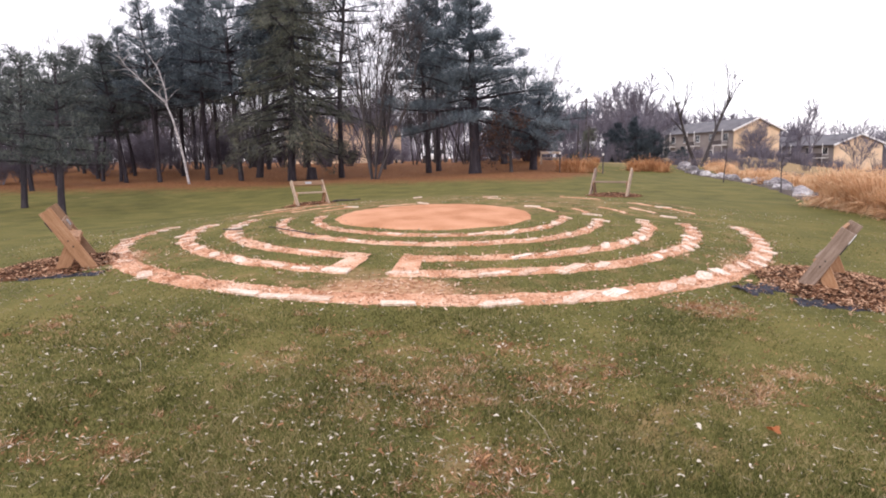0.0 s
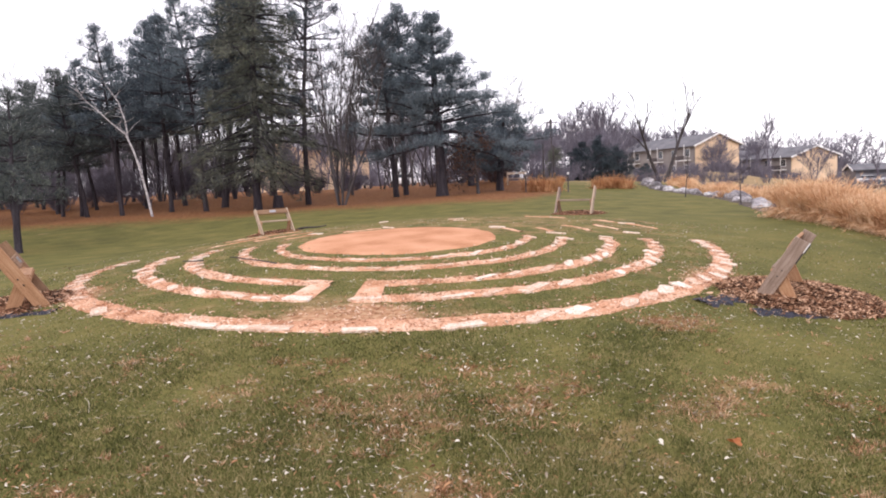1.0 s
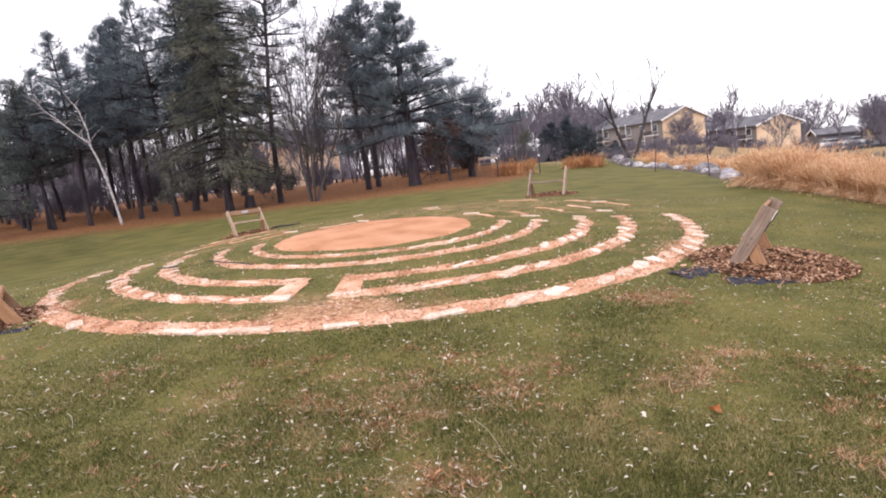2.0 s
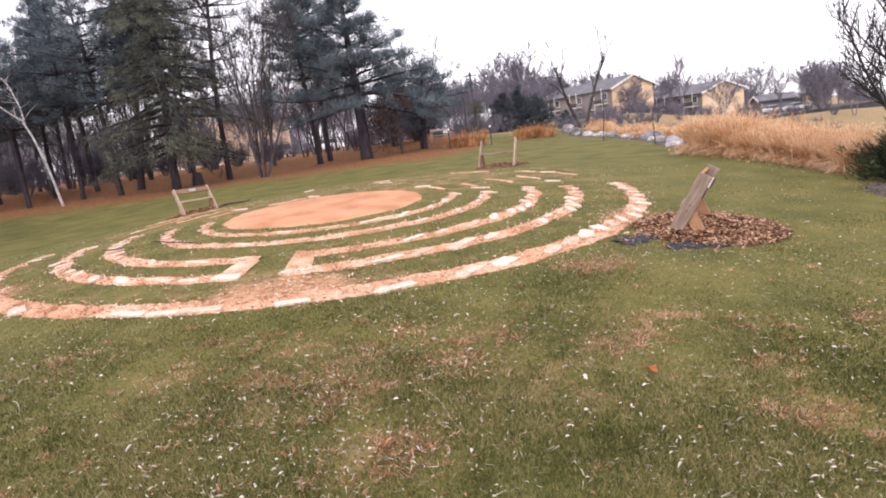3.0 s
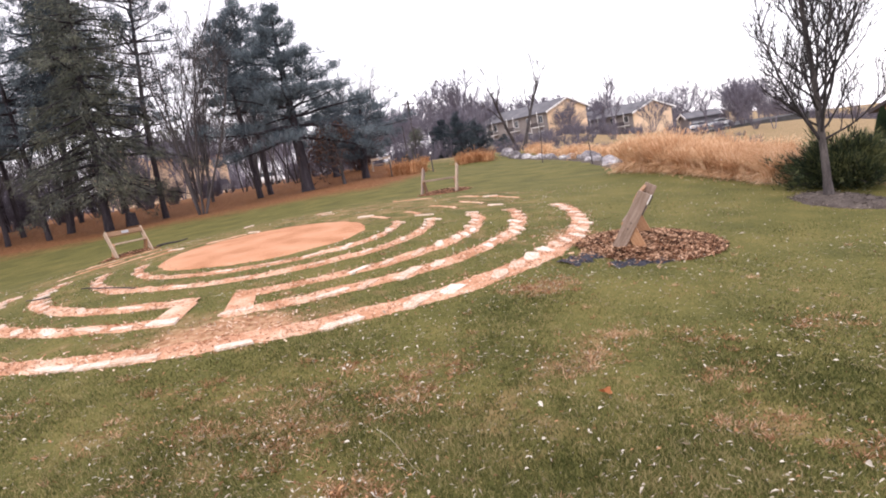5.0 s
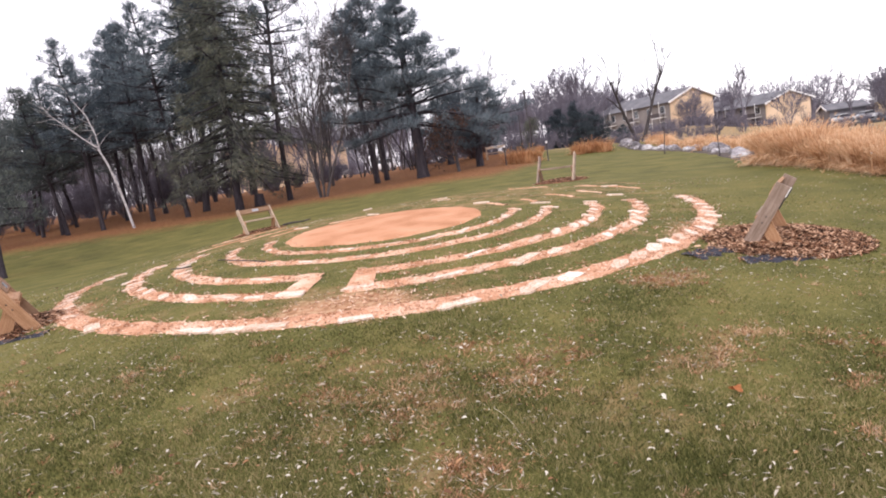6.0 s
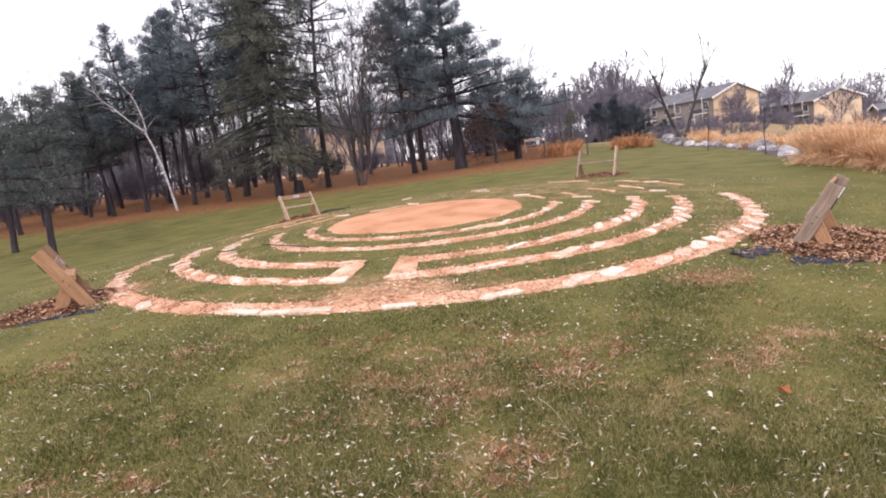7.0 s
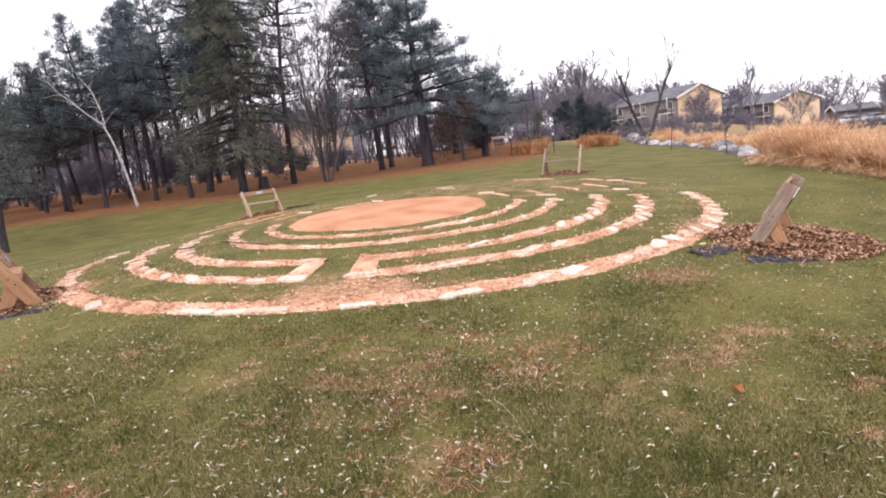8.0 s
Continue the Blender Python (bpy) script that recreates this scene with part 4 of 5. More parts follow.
for src, x, y, turn, size in (
    (pine_b, -18.9, 24.8, 70, 0.95), (pine_b, -19.6, 27.4, 130, 0.9), (pine_c, -19.8, 31.0, 200, 0.95), (pine_c, -20.4, 35.0, 20, 1.0),
    (pine_d, -17.4, 34.6, 90, 1.16), (pine_d, -17.5, 32.2, 215, 0.98), (pine_e, -14.0, 38.6, 150, 0.9), (pine_d, -19.0, 39.6, 250, 1.15), (pine_d, -14.6, 31.5, 40, 1.09),
    (pine_e, -12.8, 42.0, 190, 0.95), (pine_c, -23.5, 30.2, 310, 0.95), (pine_b, -22.4, 25.0, 250, 0.85), (pine_d, -15.6, 35.4, 300, 1.2),
    (pine_c, -24.6, 36.8, 60, 1.0), (pine_d, -12.4, 30.4, 330, 1.15), (pine_b, -26.5, 28.0, 25, 0.9), (pine_c, -22.0, 42.0, 145, 1.2),
    (pine_c, -27.5, 42.0, 10, 1.2), (pine_c, -30.0, 35.0, 95, 1.0), (pine_a, 0.2, 36.5, 120, 1.0), (pine_d, -20.2, 44.0, 15, 1.25), (pine_d, -18.6, 30.6, 75, 0.86), (pine_c, -21.6, 33.4, 160, 1.05),
):
    copy_thing(src, at(x, y, turn, size))

# leafless trees among them
bare_tree("clump_tree", at(-5.4, 27.7), "leafless many-stemmed tree at the wood edge", 7.3, 41, WOOD, stems=6, spread_=0.62, depth=3, trunk_r=0.066, fork=0.3, kids=(3, 5), splay=(0.18, 0.52))


def birch(x, y):
    """A slender leaning white stem that parts into two limbs, with thin side twigs."""
    q = random.Random(43)
    t = root("birch_tree", stand(x, y), "leaning white-barked birch with two limbs, leafless", "tree", WOOD)
    trunk = [Vector((0, 0, -0.15)), Vector((-0.16, 0, 0.9)), Vector((-0.36, 0, 2.0)), Vector((-0.62, 0.02, 2.9)), Vector((-0.95, 0.03, 3.7))]
    limbs = ([Vector(v) for v in ((-0.80, 0.02, 3.3), (-1.0, 0.3, 4.1), (-1.35, 0.5, 5.0), (-1.85, 0.6, 5.7), (-2.25, 0.6, 6.5))],
             [Vector(v) for v in ((-0.95, 0.03, 3.6), (-1.4, -0.1, 4.05), (-1.9, -0.2, 4.6), (-2.4, -0.2, 5.05), (-2.8, -0.2, 5.6))])
    s = Soup()
    s.tube(trunk, [0.060, 0.053, 0.048, 0.043, 0.036], 8)
    s.link("trunk", BIRCH_BARK, t, smooth=True)
    for limb in limbs:
        s = Soup()
        s.tube(limb, [0.033, 0.028, 0.023, 0.017, 0.009], 7)
        for k in range(16):
            i = q.randrange(0, 4)
            p = limb[i].lerp(limb[i + 1], q.random())
            tw, _ = curve_pts(p, (q.gauss(-0.2, 0.6), q.gauss(0, 0.6), q.uniform(0.2, 1.0)), q.uniform(0.4, 1.1), 5, 0, 0.12, q)
            s.tube(tw, [0.012, 0.010, 0.008, 0.006, 0.005], 4)
        s.link("limb", BIRCH_BARK, t, smooth=True)


birch(-14.2, 27.4)
bare_tree("small_oak", at(0.5, 29.8), "small oak holding rust-brown leaves", 3.0, 44, WOOD, depth=3, trunk_r=0.09, fork=0.22, spread_=1.0, leaves=(RUST_LEAF, 5), kids=(4, 5), upright=0.02)
brush_a = bare_tree("bare_tree", at(-6.4, 36.0), "leafless thin tree in the wood", 7.5, 45, WOOD, depth=3, trunk_r=0.09, fork=0.3, kids=(3, 5))
brush_b = bare_tree("bare_tree", at(-2.0, 38.0), "leafless thin tree in the wood", 6.0, 46, WOOD, stems=3, depth=3, trunk_r=0.06, fork=0.3, kids=(3, 5))
brush_c = bare_tree("bare_tree", at(1.6, 40.0), "leafless thin tree in the wood", 5.2, 47, WOOD, stems=4, depth=3, trunk_r=0.05, fork=0.25, spread_=0.7, kids=(3, 5))
r = random.Random(5)
for k in range(44):
    x = r.uniform(-34, 3.5)
    y = r.uniform(37, 58) if x > -9 else r.uniform(33, 60)
    if -0.31 < x / y < -0.15 and k % 2:
        continue
    copy_thing((brush_a, brush_b, brush_c)[k % 3], at(x, y, r.uniform(0, 360), r.uniform(0.8, 1.35)))


def thicket(m, label, height, seed, group, bark, stems=16):
    """A dense leafless shrub."""
    q = random.Random(seed)
    t = root("bare_shrub", m, label, "shrub", group)
    s = Soup()
    for k in range(stems):
        a = q.uniform(0, 6.283)
        p = Vector((math.cos(a), math.sin(a), 0)) * q.uniform(0, 0.5)
        bp, _ = curve_pts(p, (math.cos(a) * q.uniform(0.1, 0.7), math.sin(a) * q.uniform(0.1, 0.7), 1), height * q.uniform(0.6, 1.05), 6, 0, 0.13, q)
        s.tube(bp, [0.03 - 0.024 * i / 5 for i in range(6)], 4)
        for j in range(16):
            u = q.uniform(0.15, 0.99)
            i = min(4, int(u * 5))
            pt = bp[i].lerp(bp[i + 1], u * 5 - i)
            tw, _ = curve_pts(pt, (q.gauss(0, 0.8), q.gauss(0, 0.8), q.uniform(0.2, 1.0)), height * q.uniform(0.15, 0.4), 4, 0, 0.2, q)
            s.tube(tw, [0.014, 0.011, 0.008, 0.005], 3)
            for _ in range(3):
                t2, _ = curve_pts(tw[q.randint(1, 3)], (q.gauss(0, 1), q.gauss(0, 1), q.uniform(0, 1)), height * q.uniform(0.08, 0.2), 3, 0, 0.2, q)
                s.tube(t2, [0.009, 0.007, 0.005], 3)
    s.link("branchwork", bark, t)["kind"] = "stuff"
    return t


UNDER = "leafless underbrush"
th_a = thicket(at(-20.0, 44.0), "leafless tangled shrub in the wood's shade", 3.2, 51, UNDER, BRUSH_BARK)
th_b = thicket(at(-12.0, 45.0), "leafless tangled shrub in the wood's shade", 2.6, 52, UNDER, BRUSH_BARK)
thicket(at(1.75, 38.5), "brown-twigged leafless shrub beyond a pine", 2.6, 53, UNDER, BROWN_BARK, stems=34)
r = random.Random(6)
for k in range(110):
    x, y = r.uniform(-62, 3), r.uniform(41, 66)
    if x < -24:
        y -= 6
    size = r.uniform(0.7, 1.1)
    if -0.33 < x / y < -0.04:
        if k % 2:
            continue
        size *= 0.6
    copy_thing((th_a, th_b)[k % 2], at(x, y, r.uniform(0, 360), size))
for k in range(18):
    d, a = r.uniform(34, 46), radians(r.uniform(-46, -24))
    copy_thing((th_a, th_b)[k % 2], at(d * math.sin(a), d * math.cos(a), r.uniform(0, 360), r.uniform(0.4, 0.75)))


def brush_belt(name, spots, label):
    """Far leafless scrub as one mass: fans of thin stems with finer twigs on them."""
    q = np.random.default_rng(59)
    s = Soup()
    for x, y, h in spots:
        c, k = math.cos(FAR_TURN), math.sin(FAR_TURN)
        x, y = c * x - k * y, k * x + c * y
        n, m = 46, 210
        a, lean = q.uniform(0, 2 * np.pi, n), q.uniform(0.05, 0.55, n)
        base = np.stack([x + 0.16 * h * np.cos(a), y + 0.16 * h * np.sin(a), np.full(n, g(x, y) - 0.1)], 1)
        way = np.stack([np.cos(a) * lean, np.sin(a) * lean, np.ones(n)], 1)
        ln = h * q.uniform(0.6, 1.05, n)
        s.blades(base, way, ln, 0.010 * h + 0.0004 * y)
        i = q.integers(0, n, m)
        unit = way[i] / np.linalg.norm(way[i], axis=1)[:, None]
        start = base[i] + unit * (ln[i] * q.uniform(0.2, 0.95, m))[:, None]
        s.blades(start, unit + q.normal(0, 0.55, (m, 3)), h * q.uniform(0.10, 0.34, m), 0.006 * h + 0.0003 * y)
    tagged(s.link(name, HAZED_BARK), label, "scrub", kind="stuff")


spots = []
for n, y0, y1, x0, x1, h0, h1 in ((46, 46, 70, 0.04, 0.215, 1.2, 2.0), (90, 85, 120, 0.25, 0.70, 1.4, 2.3), (40, 58, 92, 0.22, 0.46, 0.85, 1.5),
                                  (24, 150, 172, 0.405, 0.49, 4.7, 7.5), (6, 112, 122, 0.372, 0.392, 2.7, 3.6)):
    for k in range(n):
        y = r.uniform(y0, y1)
        spots.append((r.uniform(x0, x1) * y, y, r.uniform(h0, h1)))
brush_belt("far_scrub", spots, "grey-brown leafless scrub beyond the meadow, haze in its tint")
spots = []
for k in range(64):
    d, a = r.uniform(100, 165), radians(r.uniform(-30, 2))
    spots.append((d * math.sin(a), d * math.cos(a), r.uniform(3.2, 6.0)))
brush_belt("wood_scrub", spots, "grey-brown leafless scrub behind the wood, haze in its tint")


def stump(x, y):
    bm = bmesh.new()
    bmesh.ops.create_cone(bm, segments=20, radius1=0.27, radius2=0.21, depth=0.6, cap_ends=True)
    for v in bm.verts:
        v.co += Vector((noise.noise(v.co * 3) * 0.04, noise.noise(v.co * 3 + Vector((5, 0, 0))) * 0.04, 0.27))
    t = root("tree_stump", at(x, y), "dark sawn-off tree stump in needle litter", "stump")
    part("stump_wood", bm, PINE_BARK, t)


stump(-8.95, 30.4)

# ---------------------------------------------------------------- reed grass, rocks, shrubs on the right


def tussock(name, m, label, height, radius, n, seed, group, material=STRAW, droop=0.5, plume=True):
    """A clump of dry blades that arch outward."""
    q = np.random.default_rng(seed)
    a, rr = q.uniform(0, 2 * np.pi, n), radius * 0.55 * np.sqrt(q.uniform(0, 1, n))
    base = np.stack([rr * np.cos(a), rr * np.sin(a), np.full(n, -0.03)], 1)
    out = np.stack([np.cos(a), np.sin(a), np.zeros(n)], 1) * (rr / (radius * 0.55) * droop + 0.05)[:, None] + q.normal(0, 0.14, (n, 3))
    h = height * q.uniform(0.68, 1.0, n)
    low = q.uniform(0, 1, n) < 0.34
    h = np.where(low, h * 0.55, h)
    out = out * np.where(low, 2.6, 1.0)[:, None]
    up = np.array([0, 0, 1.0])
    p1 = base + (up + out * 0.35) * (h * 0.5)[:, None]
    p2 = p1 + (up * np.where(low, q.uniform(-0.9, 0.1, n), q.uniform(0.25, 0.95, n))[:, None] + out * 1.1) * (h * 0.5)[:, None]
    side = np.stack([-np.sin(a), np.cos(a), np.zeros(n)], 1) + q.normal(0, 0.4, (n, 3))
    w = side * (0.0065 * q.uniform(0.6, 1.6, n))[:, None]
    V = np.stack([base - w, base + w, p1 + w * 1.2, p1 - w * 1.2, p2], 1).reshape(-1, 3)
    b = np.arange(n)[:, None] * 5
    F = np.concatenate([b + [0, 1, 2], b + [0, 2, 3], b + [3, 2, 4]])
    t = root(name, m, label, "grass clump", group)
    tagged(link("foliage", V, F, material, t), kind="stuff")
    if plume:
        s = Soup()
        k = n // 5
        tip = p2[:k]
        m_ = k * 5
        s.blades(np.repeat(tip, 5, 0) + q.normal(0, 0.02, (m_, 3)), np.repeat((p2 - p1)[:k], 5, 0) + q.normal(0, 0.12, (m_, 3)), q.uniform(0.05, 0.11, m_), np.full(m_, 0.012))
        tagged(s.link("seed_head", material, t, "feathery pale seed heads"), kind="stuff")
    return t


REEDS = "tall dry reed grass bed"
reed_a = tussock("reed_grass", stand(8.0, 16.5), "tall straw-coloured ornamental grass clump, dry", 1.02, 0.8, 2800, 61, REEDS, droop=0.5)
reed_b = tussock("reed_grass", stand(8.1, 15.4), "tall straw-coloured ornamental grass clump, dry", 1.04, 0.85, 2800, 62, REEDS, droop=0.5)
for k, (x, y) in enumerate(((8.1, 14.6), (8.15, 13.6), (8.1, 12.6), (8.15, 11.7), (8.9, 17.0), (8.95, 15.9), (9.0, 14.8), (9.0, 13.7), (9.0, 12.6), (9.1, 11.6), (9.8, 16.8), (8.15, 16.1), (8.2, 15.1), (7.95, 16.8), (8.35, 17.2), (8.2, 14.1), (8.2, 13.1), (8.3, 12.1), (9.8, 15.4), (9.8, 14.0), (9.9, 12.6))):
    copy_thing((reed_a, reed_b)[k % 2], stand(x - 0.1, y - 0.4, 77 * k, (0.97, 1.03, 0.93)[k % 3] * float(np.interp(y, [11.5, 14.0, 15.5, 16.8], [0.68, 0.74, 0.84, 0.97])) * (1.0 if x < 8.7 else 0.82)))
low_a = tussock("dry_grass_clump", at(3.5, 29.9), "rust-tan dry grass clump beyond a bench", 0.85, 0.8, 700, 63, "rust grass clumps", RUST)
for k, (x, y, s_) in enumerate(((3.0, 30.2, 0.9), (4.0, 30.3, 0.8), (6.7, 33.6, 0.8), (7.4, 34.0, 0.95), (8.0, 33.6, 0.85), (2.0, 37.5, 0.5), (5.4, 38.0, 0.5), (0.2, 38.5, 0.5))):
    copy_thing(low_a, at(x, y, 50 * k, s_))
low_b = tussock("dry_grass_clump", at(9.8, 24.5), "tan dry grass clump behind boulders", 0.5, 0.9, 700, 64, "grass behind the boulders")
r = random.Random(8)
for k in range(34):
    u = r.random()
    y = 20.5 + 18 * u
    x = 9.6 + 1.0 * u + r.uniform(0.2, 2.6)
    copy_thing(low_b, at(x, y, r.uniform(0, 360), r.uniform(0.75, 1.15)))


def flat_bed():
    """Trampled dry stems lying every way beside the juniper, with a few still upright."""
    q = np.random.default_rng(65)
    n = 30000
    u, v = q.uniform(0, 1, n), q.uniform(0, 1, n)
    x, y = 8.15 + 3.8 * u, 8.35 - 2.6 * v + 2.6 * u
    x -= 0.25 * np.sin(y * 5.0) * (u < 0.2)
    lump = np.array([noise.noise((a * 1.5, b * 1.5, 4.0)) + 0.5 * noise.noise((a * 4, b * 4, 9.0)) for a, b in zip(x, y)])
    keep = lump > q.uniform(-0.45, 0.25, n)
    x, y, lump = x[keep], y[keep], lump[keep]
    n = len(x)
    a = q.uniform(0, 2 * np.pi, n)
    up = np.where(q.uniform(0, 1, n) < 0.08, q.uniform(1.0, 2.5, n), q.uniform(-0.1, 0.3, n))
    s = Soup()
    s.blades(np.stack([x, y, gz(x, y) + q.uniform(0.0, 0.06, n) * (1 + lump)], 1), np.stack([np.cos(a), np.sin(a), up], 1), q.uniform(0.07, 0.30, n), q.uniform(0.008, 0.018, n))
    tagged(s.link("flattened_grass", STRAW), "flattened straw-coloured grass bed beside a juniper", "dry grass", kind="stuff")


flat_bed()


def boulder(m, label, seed, size):
    bm = bmesh.new()
    bmesh.ops.create_icosphere(bm, subdivisions=3, radius=1.0)
    o = Vector((seed * 7.1, seed * 3.3, 1.7))
    for v in bm.verts:
        n0 = v.co.normalized()
        v.co = n0 * (1 + 0.38 * noise.noise(n0 * 1.1 + o) + 0.13 * noise.noise(n0 * 3.1 + o))
        v.co = Vector((v.co.x * size * 1.25, v.co.y * size, max(v.co.z, -0.45) * size * 0.95))
    t = root("boulder", m, label, "boulder", "row of boulders")
    part("stone", bm, ROCK, t)
    return t


def bark_edge():
    """A thin strip of dark mulch on the lawn side of the boulders."""
    y = np.linspace(18.8, 37.0, 120)
    u = (y - 19.2) / 17.5
    x = 8.35 + 0.5 * np.sin(np.minimum(1.0, np.maximum(u, 0) * 2.0) * 2.6) + 0.5 * u
    rag = np.array([noise.noise((v * 1.7, 3.0, 0.0)) * 0.12 for v in y])
    s = np.array([-0.42, -0.30, -0.05, 0.25])
    X, Y = x[:, None] + s[None] + rag[:, None] * (s < -0.2)[None], np.repeat(y[:, None], 4, 1)
    Z = gz(X, Y) + np.array([-0.02, 0.03, 0.05, 0.02])[None]
    i, j = np.meshgrid(np.arange(119), np.arange(3), indexing="ij")
    k = i * 4 + j
    tagged(link("bark_edge", np.stack([X, Y, Z], -1).reshape(-1, 3), np.stack([k, k + 1, k + 5, k + 4], -1).reshape(-1, 4), GREY_MULCH, smooth=True), "strip of dark mulch along the boulders", "mulch bed", kind="structure")


bark_edge()
r = random.Random(14)
for k in range(24):
    u = k / 23
    y = 19.2 + 17.5 * u + r.uniform(-0.25, 0.25)
    x = 8.35 + 0.5 * math.sin(min(1.0, u * 2.0) * 2.6) + 0.5 * u + r.uniform(-0.2, 0.2)
    boulder(stand(x, y, r.uniform(0, 360)) @ Matrix.Translation((0, 0, 0.05)), r.choice(("pale grey boulder edging the lawn", "blue-grey boulder edging the lawn")), k, r.choice((0.13, 0.17, 0.20, 0.24, 0.31)))


def young_tree(x, y):
    """A straight leader with many upswept limbs and fine twigs."""
    q = random.Random(71)
    t = root("young_tree", at(x, y), "leafless young tree with upswept limbs in a mulch ring", "tree")
    trunk = Soup()
    H = 6.6
    lead, _ = curve_pts((0, 0, -0.1), (0.0, 0.02, 1), H, 16, 0, 0.012, q)
    trunk.tube(lead, [0.070 - 0.064 * (i / 15) ** 0.8 + (0.03 if i == 0 else 0) for i in range(16)], 10)
    trunk.link("trunk", YOUNG_BARK, t, smooth=True)
    limb = Soup()

    def shoot(p, d, ln, rad, level):
        n = 8 - level * 2 if level < 3 else 3
        bp, _ = curve_pts(p, d, ln, n, (-0.16, -0.14, -0.12, -0.1)[level], 0.07 + 0.025 * level, q)
        limb.tube(bp, [max(0.0036, rad * (1 - 0.86 * i / (n - 1))) for i in range(n)], (6, 5, 4, 3)[level])
        if level == 3:
            return
        for k in range((10, 6, 3)[level]):
            u = 0.18 + 0.8 * (k + q.random()) / (10, 6, 3)[level]
            i = min(n - 2, int(u * (n - 1)))
            pt = bp[i].lerp(bp[i + 1], u * (n - 1) - i)
            ax = (bp[i + 1] - bp[i]).normalized()
            side = ax.orthogonal().normalized()
            side.rotate(Matrix.Rotation(q.uniform(0, 6.283), 3, ax))
            shoot(pt, ax * 0.75 + side * q.uniform(0.5, 0.85) + Vector((0, 0, 0.22)), ln * q.uniform(0.28, 0.5) * (1.2 - 0.5 * u), rad * 0.5, level + 1)

    a = 0.4
    for k in range(40):
        u = 0.15 + 0.80 * (k / 40) ** 1.5
        a += 2.4 + q.gauss(0, 0.3)
        i = int(u * 15)
        p = lead[i].lerp(lead[min(15, i + 1)], u * 15 - i)
        big = k % 3 == 0 and k < 18
        shoot(p, (math.cos(a), math.sin(a), (1.25 if big else 0.22) + 1.3 * u), (2.5 if big else 1.35) * (1.12 - u) * q.uniform(0.85, 1.1), 0.030 * (1.1 - u) if big else 0.021 * (1.15 - u), 0)
    limb.link("branchwork", LIMB_BARK, t, "dark upswept limbs and twigs", smooth=True)["kind"] = "stuff"


young_tree(7.43, 9.2)
bed(7.45, 8.98, 0.55, 0.88, 0.1, "grey-brown mulch ring under a young tree", 350, body=GREY_MULCH, bits=GREY_CHIP)


def juniper(x, y, rx, ry, h, seed):
    q = np.random.default_rng(seed)
    t = root("juniper_shrub", at(x, y), "spreading dark green juniper shrub before dry grass", "shrub")
    wood, s = Soup(), Soup()
    tips, ways = [], []
    for k in range(105):
        a, e = q.uniform(0, 2 * np.pi), q.uniform(0.08, 1.25)
        ln = q.uniform(0.6, 1.2)
        end = np.array([rx * math.cos(a) * math.cos(e) * ln, ry * math.sin(a) * math.cos(e) * ln, h * math.sin(e) * ln])
        mid = end * 0.5 + np.array([0, 0, 0.08])
        wood.tube([(0, 0, 0), mid, end], [0.02, 0.012, 0.005], 4)
        for u in np.linspace(0.3, 1.0, 13):
            tips.append(end * u + q.normal(0, 0.075, 3) + np.array([0, 0, 0.08 * u]))
            ways.append(end / np.linalg.norm(end) + np.array([0, 0, 0.35]))
    tips, ways = np.array(tips), np.array(ways)
    tips[:, 2] = np.maximum(tips[:, 2], 0.05)
    n = len(tips) * 24
    s.blades(np.repeat(tips, 24, 0) + q.normal(0, 0.05, (n, 3)), np.repeat(ways, 24, 0) + q.normal(0, 0.38, (n, 3)), q.uniform(0.06, 0.17, n), q.uniform(0.012, 0.024, n))
    wood.link("branchwork", PINE_BARK, t)
    s.link("foliage", JUNIPER, t, "feathery green juniper sprays")


juniper(8.5, 10.2, 1.08, 1.0, 0.70, 5)

stake = root("marker_stake", stand(7.62, 12.4), "thin pale marker stake in tall grass", "stake")
part("shaft", box(0.020, 0.020, 0.40, (0, 0, 0.19), 0.003), STRAW, stake)
part("cap", box(0.024, 0.024, 0.03, (0, 0, 0.40), 0.003), TRIM, stake)

for x, y, h in ((8.3, 25.2, 1.7), (8.75, 21.2, 1.1)):
    q = random.Random(int(x * 100))
    sap = root("sapling", at(x, y), "thin leafless sapling in front of boulders", "tree")
    so = Soup()
    stem, _ = curve_pts((0, 0, -0.05), (0, 0, 1), h, 7, 0, 0.03, q)
    so.tube(stem, [0.022 - 0.014 * i / 6 for i in range(7)], 6)
    so.link("trunk", BARE_BARK, sap)
    so = Soup()
    for k in range(14):
        i = 2 + k % 4
        tw, _ = curve_pts(stem[i].lerp(stem[i + 1], q.random()), (q.gauss(0, 0.7), q.gauss(0, 0.7), 0.9), h * q.uniform(0.12, 0.3), 4, 0, 0.12, q)
        so.tube(tw, [0.008, 0.006, 0.005, 0.004], 3)
    so.link("branchwork", BARE_BARK, sap)["kind"] = "stuff"

for x, y, h in ((4.6, 39.7, 2.3), (5.2, 39.6, 2.2)):
    post = root("thin_post", at(x, y), "thin dark garden post beyond dry grass", "post")
    part("shaft", box(0.06, 0.06, h, (0, 0, h / 2 - 0.1), 0.008), BARE_BARK, post)
    part("cap", box(0.075, 0.075, 0.04, (0, 0, h - 0.09), 0.008), BARE_BARK, post)
for x, y in ((2.6, 29.2), (4.5, 29.4)):
    st = root("marker_stake", at(x, y), "short white marker stake by rust grass", "stake")
    part("shaft", box(0.05, 0.05, 0.85, (0, 0, 0.4), 0.006), BARE_BARK, st)
    part("cap", box(0.07, 0.07, 0.09, (0, 0, 0.84), 0.015), TRIM, st)


